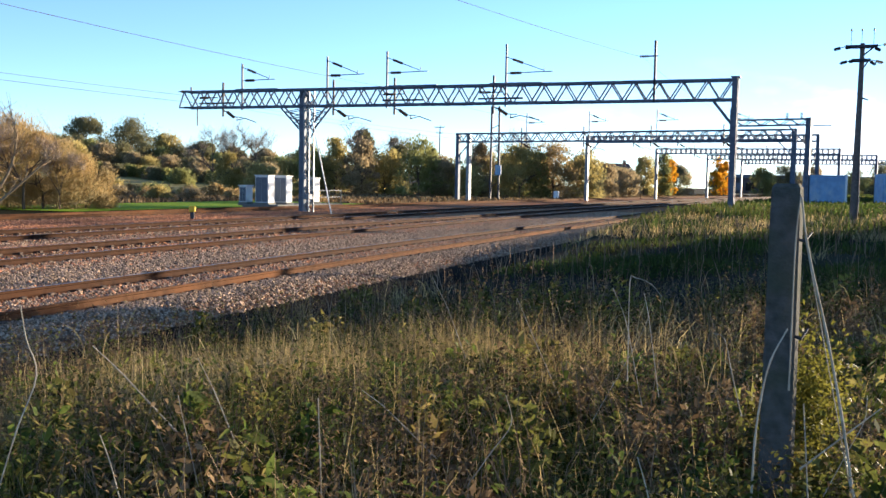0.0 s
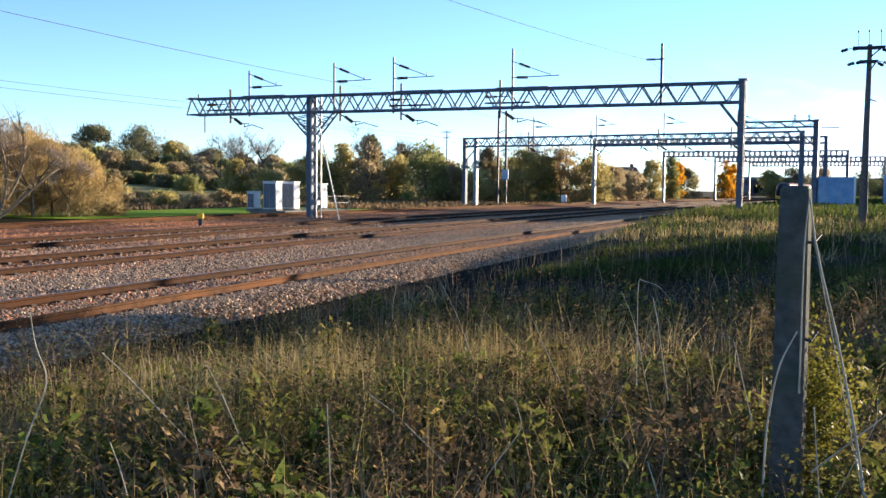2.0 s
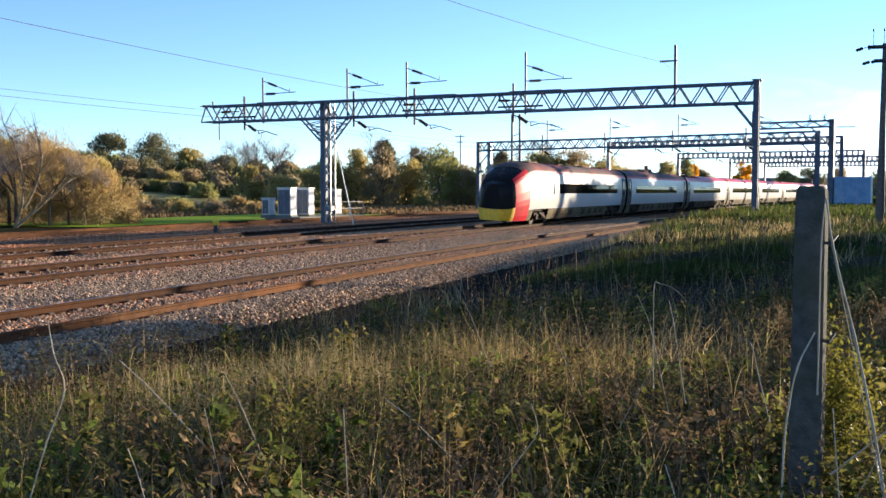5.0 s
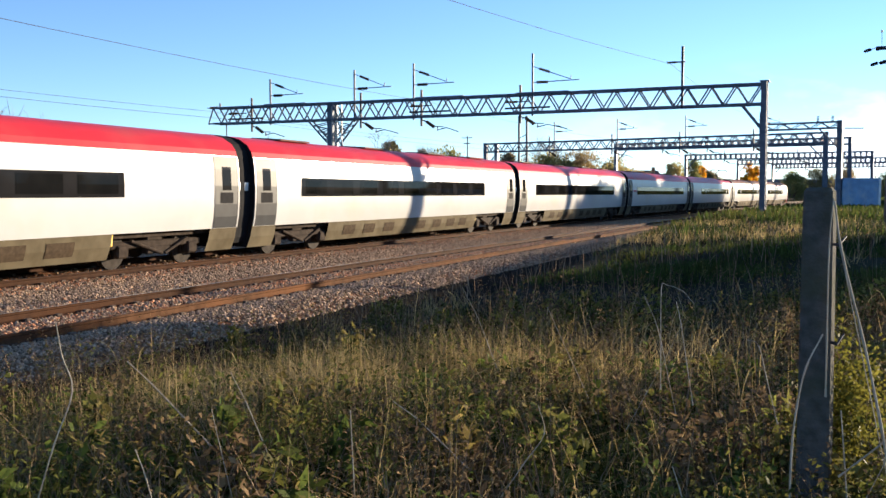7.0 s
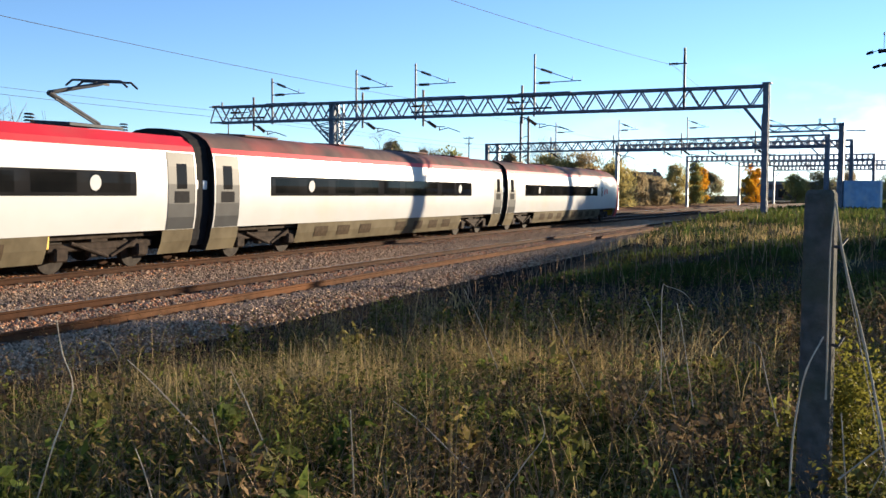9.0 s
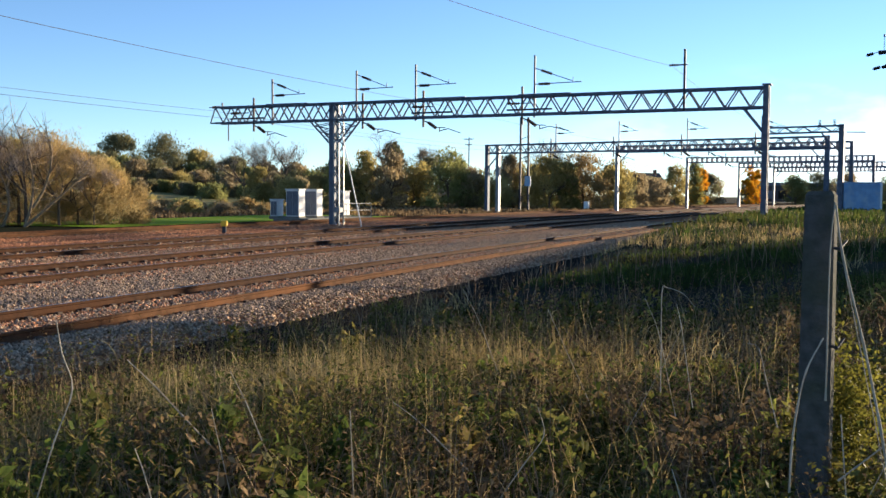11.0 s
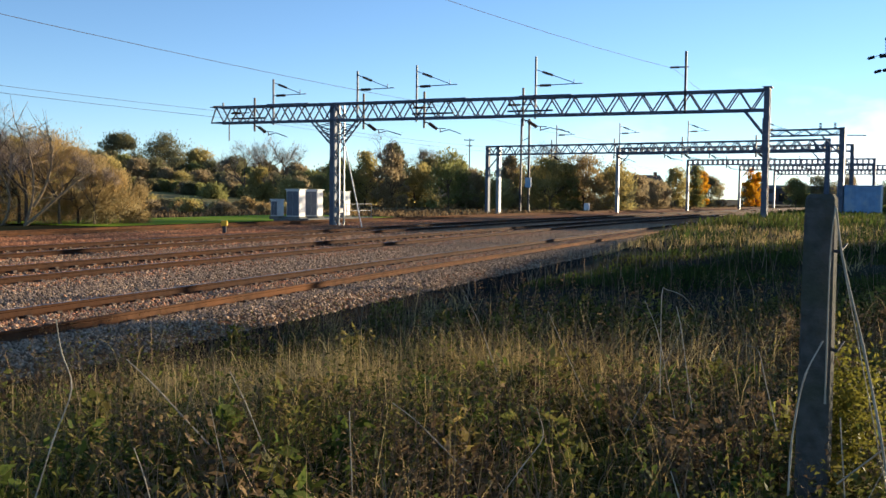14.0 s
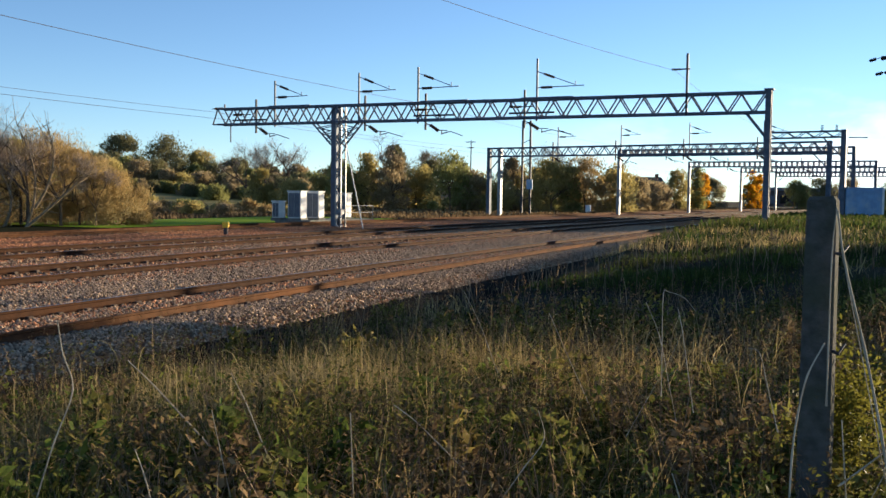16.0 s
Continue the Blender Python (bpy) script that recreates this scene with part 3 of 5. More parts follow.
def bogie(parent, y):
    bm = bmesh.new()
    for side in (-1, 1):
        box(bm, side * 0.98, side * 1.12, y - 1.75, y + 1.75, 0.52, 0.70, 0.03)
        box(bm, side * 0.95, side * 1.15, y - 0.45, y + 0.45, 0.36, 0.56, 0.03)
        for e in (-1.35, 1.35):
            box(bm, side * 0.96, side * 1.18, y + e - 0.2, y + e + 0.2, 0.30, 0.62, 0.04)
        bar(bm, (side * 1.16, y - 1.1, 0.72), (side * 1.16, y + 0.1, 0.36), 0.09, sides=8)
        bar(bm, (side * 1.16, y + 1.1, 0.72), (side * 1.16, y + 0.2, 0.36), 0.09, sides=8)
    box(bm, -1.0, 1.0, y - 0.3, y + 0.3, 0.45, 0.85, 0.03)
    b = part("bogie", bm, "bogie", parent, "dirty brown bogie")
    for e in (-1.35, 1.35):
        bm = bmesh.new()
        for side in (-1, 1):
            bar(bm, (side * 0.70, y + e, 0.43), (side * 0.83, y + e, 0.43), 0.86, sides=24)
            bar(bm, (side * 0.83, y + e, 0.43), (side * 0.90, y + e, 0.43), 0.34, sides=12)
        bar(bm, (-0.7, y + e, 0.43), (0.7, y + e, 0.43), 0.18, sides=10)
        part("wheelset", bm, "wheel", b)


def door(parent, y0, y1, side):
    bm = bmesh.new()
    band(bm, 0.94, 2.90, y0, y1, 0.012, sides=(side,))
    d = part("door", bm, "train_grey", parent, "dark grey door panel", smooth=False)
    mid = (y0 + y1) / 2
    bm = bmesh.new()
    band(bm, 1.98, 2.62, mid - 0.2, mid + 0.2, 0.02, sides=(side,))
    part("window", bm, "glass", d)
    bm = bmesh.new()
    band(bm, 1.62, 1.92, mid - 0.3, mid + 0.3, 0.018, sides=(side,))
    part("plate", bm, "rubber", d)
    return d


def pantograph(parent, y, raised):
    bm = bmesh.new()
    box(bm, -0.6, 0.6, y - 0.9, y + 0.9, 3.36, 3.44, 0.01)
    if raised:
        bar(bm, (0, y + 0.7, 3.46), (0, y - 0.95, 4.08), 0.13, sides=8)
        bar(bm, (0, y - 0.95, 4.08), (0, y + 0.75, 4.46), 0.10, sides=8)
        bar(bm, (0.1, y + 0.5, 3.46), (0.1, y - 0.85, 3.95), 0.05, sides=6)
        bm2z = 4.52
    else:
        bar(bm, (0, y + 0.9, 3.46), (0, y - 1.1, 3.58), 0.09, sides=8)
        bar(bm, (0, y - 1.1, 3.58), (0, y + 0.7, 3.66), 0.07, sides=8)
        bm2z = 3.7
    p = part("pantograph", bm, "dark_steel", parent, "raised black pantograph" if raised else "folded black pantograph")
    bm = bmesh.new()
    yy = y + 0.75
    for e in (-0.18, 0.18):
        bar(bm, (-0.75, yy + e, bm2z), (0.75, yy + e, bm2z), 0.05)
        for sd in (-1, 1):
            bar(bm, (sd * 0.75, yy + e, bm2z), (sd * 0.95, yy + e, bm2z - 0.14), 0.04)
    bar(bm, (0, yy - 0.25, bm2z - 0.06), (0, yy + 0.25, bm2z - 0.06), 0.06)
    part("collector_head", bm, "dark_steel", p)
    bm = bmesh.new()
    for dx, dy in ((-0.5, -2.0), (0.5, -2.0), (-0.5, -3.2), (0.5, -3.2), (0.0, 1.6)):
        for k in range(4):
            bar(bm, (dx, y + dy, 3.30 + 0.07 * k), (dx, y + dy, 3.34 + 0.07 * k), 0.24, 0.16, sides=10)
    part("insulator", bm, "insulator", p)


def carriage(roof, end=0, pant=0, marks=False, glazed=(-9.0, 7.2)):
    """A tilting-train carriage; end -1 or 1 has the cab, pant likewise the pantograph. y runs away along the line, 0 at the middle."""
    H = 11.55
    nose_len = 3.4
    tip = H + 1.35

    def nose(y):
        if end and y * end > H - nose_len + 0.9:
            u = min(1.0, (y * end - (H - nose_len + 0.9)) / (nose_len + 0.05))
            return 1 - 0.30 * u ** 3.0, 1 - 0.33 * u ** 2.2
        return 1, 1
    lo, hi = -H, H
    if end > 0:
        hi = H - nose_len + 0.9
    if end < 0:
        lo = -H + nose_len - 0.9
    name = {0: "white and red intercity train carriage", 1: "white driving carriage with a red streamlined nose", -1: "white driving carriage with a red streamlined nose"}[end]
    car = thing("train_carriage", name + (" and dusty dark roof" if roof == "train_roof" else " and bright red roof"), "train carriage", group="carriages of the train")
    bm = bmesh.new()
    band(bm, 0.93, 2.93, lo, hi)
    if end:
        band(bm, 0.93, 2.93, hi if end > 0 else -tip + 0.75, tip - 0.75 if end > 0 else lo, nose=nose, steps=10)
    part("body_shell", bm, "train_white", car, smooth=True)
    bm = bmesh.new()
    band(bm, 2.93, 3.08, lo, hi)
    if end:
        a, b = (hi, hi + 1.6) if end > 0 else (lo - 1.6, lo)
        band(bm, 2.93, 3.08, a, b, nose=nose, steps=4)
    part("cantrail", bm, "train_red", car, "red stripe below the roof")
    bm = bmesh.new()
    r0, r1 = lo, hi
    if pant > 0:
        r1 = hi - 7.0
    if pant < 0:
        r0 = lo + 7.0
    band(bm, 3.08, 3.515, r0, r1)
    if end:
        band(bm, 3.08, 3.515, hi if end > 0 else -tip + 0.75, tip - 0.75 if end > 0 else lo, nose=nose, steps=10)
        a, b = (hi + 1.6, tip - 0.75) if end > 0 else (-tip + 0.75, lo - 1.6)
        band(bm, 2.93, 3.08, a, b, nose=nose, steps=7)
    part("roof", bm, roof, car, smooth=True)
    bm = bmesh.new()
    if pant:
        y0, y1 = (hi - 7.0, hi) if pant > 0 else (lo, lo + 7.0)
        bw = bmesh.new()
        for sd in (1, -1):
            v = [bw.verts.new(q) for q in ((sd * 1.17, y0, 3.08), (sd * 1.17, y1, 3.08), (sd * 0.85, y1, 3.32), (sd * 0.85, y0, 3.32))]
            bw.faces.new(v if sd > 0 else v[::-1])
        part("roof_cove", bw, "train_red", car, "red sloping edge of the roof well")
        v = [bm.verts.new(q) for q in ((0.85, y0, 3.32), (0.85, y1, 3.32), (-0.85, y1, 3.32), (-0.85, y0, 3.32))]
        bm.faces.new(v)
        part("roof_well", bm, "train_roof", car, "sooty recessed roof well")
        pantograph(car, (y0 + y1) / 2 + 0.6, pant > 0)
    else:
        bm.free()
        for y in (-8.2, -2.5, 3.2, 8.0):
            part("roof_hatch", box(bmesh.new(), -0.55, 0.55, y - 0.9, y + 0.9, 3.50, 3.56, 0.02), "train_roof", car)
    # lower fairing with vents
    bm = bmesh.new()
    band(bm, 0.30, 0.93, -7.1, 6.5, -0.02)
    bands = ((-H, -H + 1.25), (H - 1.25, H)) if not end else (((-H, -H + 1.25),) if end > 0 else ((H - 1.25, H),))
    for a, b in bands:
        band(bm, 0.30, 0.93, a, b, -0.01)
    if end:
        a, b = (H - 1.6, tip - 0.75) if end > 0 else (-tip + 0.75, -H + 1.6)
        band(bm, 0.30, 0.93, a, b, -0.01, nose=nose, steps=6)
    box(bm, -1.05, 1.05, -7.1, 6.5, 0.30, 0.55)
    skirt = part("underframe_fairing", bm, "train_skirt", car, "dirty beige lower fairing")
    for y in (-5.6, -4.1, -2.5, 0.4, 2.0, 3.5, 4.9):
        for sd in (1, -1):
            bm = bmesh.new()
            band(bm, 0.46, 0.80, y - 0.42, y + 0.42, -0.008, sides=(sd,))
            part("vent", bm, "louvre", skirt)
    bm = bmesh.new()
    box(bm, -1.2, 1.2, -H + 0.02, H - 0.6 if end else H - 0.02, 0.90, 1.0)
    for y in (-8.6, 8.4):
        box(bm, -1.05, 1.05, y - 2.3, y + 2.3, 0.78, 0.93)
    part("floor_frame", bm, "bogie", car)
    # windows
    w0, w1 = glazed
    if end > 0:
        w0, w1 = -8.95, 5.3
    if end < 0:
        w0, w1 = -5.3, 8.95
    for sd in (1, -1):
        bm = bmesh.new()
        band(bm, 1.80, 2.38, w0, w1, 0.010, sides=(sd,))
        strip = part("window_band", bm, "glass", car, "long black window band")
        n = 9
        for i in range(n):
            y = w0 + (w1 - w0) * (i + 0.5) / n
            bm = bmesh.new()
            band(bm, 1.88, 2.32, y - 0.66, y + 0.66, 0.014, sides=(sd,))
            part("pane", bm, "pane_glass", strip)
        if marks:
            for y in (w0 + 2.3, w1 - 1.4):
                bm = bmesh.new()
                x = side_x(2.1) + 0.02
                bar(bm, (sd * (x - 0.004), y, 2.1), (sd * (x + 0.004), y, 2.1), 0.36, sides=20)
                part("round_sticker", bm, "train_white", strip, "round white sticker")
        for a, b in ((-H + 0.06, -H + 1.16), (H - 1.16, H - 0.06)):
            if end and a * end > 0:
                continue
            door(car, a, b, sd)
            bm = bmesh.new()
            o = a - 0.055 if a < 0 else b + 0.0
            band(bm, 0.94, 2.92, o, o + 0.055, 0.016, sides=(sd,))
            part("end_strip", bm, "train_white", car)
    # gangway
    for sd in (-1, 1):
        if sd == end:
            continue
        bm = bmesh.new()
        a, b = (H, H + 0.42) if sd > 0 else (-H - 0.42, -H)
        band(bm, 0.45, 3.515, a, b, -0.16)
        prof = [(side_x(q) - 0.02, q) for q in _sz]
        y = H - 0.01 if sd > 0 else -H + 0.01
        v = [bm.verts.new((x, y, q)) for x, q in prof] + [bm.verts.new((-x, y, q)) for x, q in prof[-2::-1]]
        bm.faces.new(v)
        part("gangway", bm, "rubber", car)
        bm = bmesh.new()
        y = (H + 0.2) * sd
        box(bm, 1.06, 1.20, y - 0.1, y + 0.1, 1.95, 2.2, 0.02)
        part("coupling_box", bm, "cab_white", car, "small white box in the gangway gap")
    if end:
        # red nose cap
        bm = bmesh.new()
        a, b = (tip - 2.3, tip - 0.75) if end > 0 else (-tip + 0.75, -tip + 2.3)

        def cap(y):
            u = min(1.0, max(0.0, (y * end - (H - nose_len + 0.9)) / (nose_len + 0.05)))
            v = max(0.0, (y * end - (tip - 0.6)) / 0.6)
            return (1 - 0.30 * u ** 3.0) * (1 - 0.6 * v ** 2), (1 - 0.33 * u ** 2.2) * (1 - 0.10 * v)
        band(bm, 0.30, 3.30, a, b, 0.012, nose=cap, steps=10)
        cp = part("nose_cap", bm, "train_red", car, "red nose band")
        a, b = (tip - 0.75, tip) if end > 0 else (-tip, -tip + 0.75)
        y = b if end > 0 else a
        fw, fh = cap(y)
        for name, mt, z0, z1 in (("nose_front", "yellow", 0.30, 1.30), ("windscreen", "glass", 1.30, 3.515)):
            bm = bmesh.new()
            band(bm, z0, z1, a, b, 0.012, nose=cap, steps=6)
            zs = [z0] + [q for q in _sz if z0 < q < z1] + [z1]
            prof = [(side_x(q) * fw + 0.012, 0.3 + (q - 0.3) * fh) for q in zs]
            v = [bm.verts.new((x, y, q)) for x, q in prof] + [bm.verts.new((-x, y, q)) for x, q in prof[::-1] if x > 0.02]
            bm.faces.new(v)
            part(name, bm, mt, cp, "yellow front end" if mt == "yellow" else "black windscreen")
        bm = bmesh.new()
        a, b = (tip - 1.9, tip - 0.75) if end > 0 else (-tip + 0.75, -tip + 1.9)
        band(bm, 3.30, 3.515, a, b, 0.012, nose=cap, steps=6)
        part("roof_dome", bm, "glass", cp)
        for sd in (1, -1):
            bm = bmesh.new()
            y = end * 6.4
            band(bm, 1.75, 2.4, y - 0.1, y + 0.1, 0.012, sides=(sd,))
            part("cab_slit_window", bm, "glass", car)
    if not end:
        bogies = (-8.6, 8.4)
    else:
        bogies = (-8.6, 7.4) if end > 0 else (-7.4, 8.6)
    if marks and end > 0:
        for k, dz in enumerate((0.0, 0.12, 0.05)):
            for sd in (1, -1):
                bm = bmesh.new()
                band(bm, 1.88 + dz, 2.22 + dz * 0.5, 7.0 + 0.34 * k, 7.2 + 0.34 * k, 0.012, sides=(sd,))
                part("emblem_bar", bm, "train_red", car)
    if glazed[1] == 8.7:
        for k in range(4):
            bm = bmesh.new()
            band(bm, 2.02, 2.14, -10.15 + 0.26 * k, -9.95 + 0.26 * k, 0.012, sides=(1,))
            part("lettering_bar", bm, "train_red", car)
    for y in bogies:
        bogie(car, y)
    if end < 1:
        part("yellow_fitting", box(bmesh.new(), 1.12, 1.24, 6.38, 6.6, 0.62, 0.95, 0.02), "yellow", car, "small yellow fitting ahead of the bogie")
    return car


SPEED, PITCH, GAP0 = 48.806, 23.9, 23.534
CARS = []
GLAZED = [(-5.3, 8.9), (-8.9, 6.8), (-8.9, 6.8), (-9.0, 7.2), (-9.0, 8.0), (-9.0, 8.7), (-6.6, 9.2), (-8.8, 7.4), (-8.9, 5.3)]


def train():
    for i in range(9):
        roof = "train_roof" if i in (0, 1, 7, 8) else "train_red"
        end = -1 if i == 0 else (1 if i == 8 else 0)
        CARS.append(carriage(roof, end, 1 if i == 6 else (-1 if i == 2 else 0), i >= 6, GLAZED[i]))


train()


# ---- line-side things ----
def cabinet(p, w, d, h, turn, label, leaves=2):
    """A pale equipment cabinet with doors, roof and plinth."""
    c = thing("equipment_cabinet", label, "cabinet", pose(p[0], p[1], p[2], 0, 0, turn), group="line-side cabinets")
    bm = bmesh.new()
    box(bm, -w / 2, w / 2, -d / 2, d / 2, 0.12, h - 0.06, 0.015)
    part("body", bm, "cab_white", c)
    bm = bmesh.new()
    box(bm, -w / 2 - 0.06, w / 2 + 0.06, -d / 2 - 0.06, d / 2 + 0.06, h - 0.06, h + 0.03, 0.02)
    part("roof", bm, "cab_white", c)
    bm = bmesh.new()
    box(bm, -w / 2 - 0.08, w / 2 + 0.08, -d / 2 - 0.08, d / 2 + 0.08, -0.1, 0.12, 0.02)
    part("plinth", bm, "concrete", c)
    for i in range(leaves):
        a = -w / 2 + 0.05 + (w - 0.1) * i / leaves
        bm = bmesh.new()
        box(bm, a + 0.01, a + (w - 0.1) / leaves - 0.01, -d / 2 - 0.025, -d / 2, 0.2, h - 0.15, 0.008)
        # doors darker than the body: the front's shade is put into their colour
        dr = part("door", bm, "cab_grey", c, "louvred door in a painted shade grey")
        bm = bmesh.new()
        for k in range(6):
            z = h - 0.4 - 0.06 * k
            box(bm, a + 0.08, a + (w - 0.1) / leaves - 0.08, -d / 2 - 0.04, -d / 2 - 0.025, z, z + 0.03)
        part("louvre", bm, "cab_grey", dr)
        bm = bmesh.new()
        box(bm, a + 0.08, a + 0.11, -d / 2 - 0.06, -d / 2 - 0.025, h * 0.45, h * 0.45 + 0.14)
        part("handle", bm, "dark_steel", dr)
    return c


def fence_post():
    p = thing("fence_post", "weathered square concrete fence post in tall grass", "fence post", pose(1.482, 3.75, 0.32, 0, 0, -30))
    bm = bmesh.new()
    rows = []
    for z, w in ((-0.3, 0.062), (0.6, 0.060), (1.44, 0.056), (1.533, 0.053), (1.549, 0.043)):
        rows.append([bm.verts.new((sx * w, sy * w, z)) for sx, sy in ((-1, -0.8), (-0.8, -1), (0.8, -1), (1, -0.8), (1, 0.8), (0.8, 1), (-0.8, 1), (-1, 0.8))])
    for a, b in zip(rows, rows[1:]):
        for i in range(8):
            bm.faces.new((a[i], a[(i + 1) % 8], b[(i + 1) % 8], b[i]))
    bm.faces.new(rows[-1])
    part("post", bm, "old_concrete", p)
    for z in (0.95, 1.33):
        bm = bmesh.new()
        bar(bm, (0.06, -0.05, z), (0.085, -0.09, z), 0.012, sides=6)
        bar(bm, (0.085, -0.09, z), (0.10, -0.02, z + 0.03), 0.008, sides=6)
        part("wire_staple", bm, "dark_steel", p)


def stalk(pts, w):
    """A bleached dead stalk along a smooth line, thinning to its tip, with its foot in the ground."""
    bm = bmesh.new()
    v = [Vector(q) for q in pts]
    if v[0].z < v[-1].z:
        v.reverse()
    run = (v[-1] - v[-2]).normalized()
    g = float(ground_z([v[-1].x], [v[-1].y])[0])
    if v[-1].z > g and run.z < -0.1:
        v.append(v[-1] + run * min(0.2, (v[-1].z - g + 0.05) / -run.z))
    v = [v[0] * 2 - v[1]] + v + [v[-1] * 2 - v[-2]]
    line = []
    for i in range(1, len(v) - 2):
        for u in (0.0, 0.25, 0.5, 0.75):
            line.append(0.5 * (2 * v[i] + (v[i + 1] - v[i - 1]) * u + (2 * v[i - 1] - 5 * v[i] + 4 * v[i + 1] - v[i + 2]) * u * u
                               + (3 * v[i] - v[i - 1] - 3 * v[i + 1] + v[i + 2]) * u ** 3))
    line.append(v[-2])
    tube(bm, line, [w * (0.22 + 0.2 * k / len(line)) * (1.3 if k % 4 == 0 else 1.0) for k in range(len(line))])
    tagged(part("dead_stalk", bm, "pale_stalk"), "pale bleached dead weed stalk in the grass", "plant stalk", group="bleached stalks")


def stalks():
    stalk(((-1.375, 3.400, 1.390), (-1.365, 3.420, 1.266), (-1.337, 3.440, 1.130), (-1.417, 3.460, 0.928), (-1.510, 3.480, 0.649)), 0.009)
    stalk(((-1.389, 4.200, 1.107), (-1.283, 4.220, 0.997), (-1.160, 4.240, 0.853)), 0.010)
    stalk(((-1.068, 3.300, 0.954), (-1.040, 3.320, 0.849), (-1.010, 3.340, 0.701)), 0.008)
    stalk(((-0.888, 4.000, 1.096), (-0.826, 4.020, 0.958), (-0.765, 4.040, 0.794)), 0.008)
    stalk(((-0.336, 3.500, 1.046), (-0.330, 3.520, 0.860), (-0.323, 3.540, 0.638)), 0.009)
    stalk(((-0.897, 3.700, 1.005), (-0.869, 3.720, 0.844), (-0.836, 3.740, 0.669)), 0.007)
    stalk(((1.483, 3.620, 1.827), (1.478, 3.640, 1.642), (1.485, 3.660, 1.258)), 0.009)
    stalk(((1.396, 3.400, 1.818), (1.435, 3.420, 1.634), (1.527, 3.440, 1.318), (1.608, 3.460, 1.003), (1.680, 3.480, 0.675)), 0.015)
    stalk(((1.345, 3.350, 1.350), (1.295, 3.370, 1.228), (1.273, 3.390, 1.079), (1.266, 3.410, 0.930), (1.268, 3.430, 0.689)), 0.011)
    stalk(((1.394, 3.300, 1.089), (1.418, 3.320, 0.913), (1.443, 3.340, 0.721)), 0.008)
    stalk(((1.776, 3.500, 1.031), (1.723, 3.520, 0.978), (1.649, 3.540, 0.907)), 0.009)
    stalk(((1.719, 3.500, 1.080), (1.723, 3.520, 0.978), (1.673, 3.540, 0.852)), 0.005)
    stalk(((1.456, 3.500, 1.671), (1.531, 3.520, 1.374), (1.678, 3.540, 0.765)), 0.006)
    stalk(((1.179, 5.100, 0.993), (1.182, 5.120, 1.332), (1.217, 5.140, 1.352), (1.307, 5.160, 1.318), (1.376, 5.180, 1.245)), 0.006)
    stalk(((1.151, 5.400, 1.267), (1.236, 5.420, 1.071), (1.306, 5.440, 0.772)), 0.006)
    stalk(((0.625, 5.600, 1.177), (0.752, 5.620, 0.899), (0.845, 5.640, 0.699)), 0.006)
    stalk(((1.442, 4.200, 1.022), (1.409, 4.220, 1.172), (1.363, 4.240, 1.194)), 0.007)
    stalk(((1.350, 5.200, 0.884), (1.315, 5.220, 1.132), (1.291, 5.240, 1.255)), 0.006)
    stalk(((0.136, 6.200, 1.237), (0.240, 6.220, 1.033), (0.319, 6.240, 0.825)), 0.006)
    stalk(((0.784, 3.200, 0.921), (0.815, 3.220, 0.836), (0.842, 3.240, 0.750)), 0.008)
    stalk(((0.409, 4.000, 0.953), (0.438, 4.020, 0.826), (0.357, 4.040, 0.697)), 0.007)
    stalk(((1.110, 5.200, 0.723), (1.233, 5.220, 0.942), (1.327, 5.240, 1.130)), 0.004)
    stalk(((-0.217, 4.300, 0.904), (-0.114, 4.320, 0.822), (-0.009, 4.340, 0.714)), 0.009)


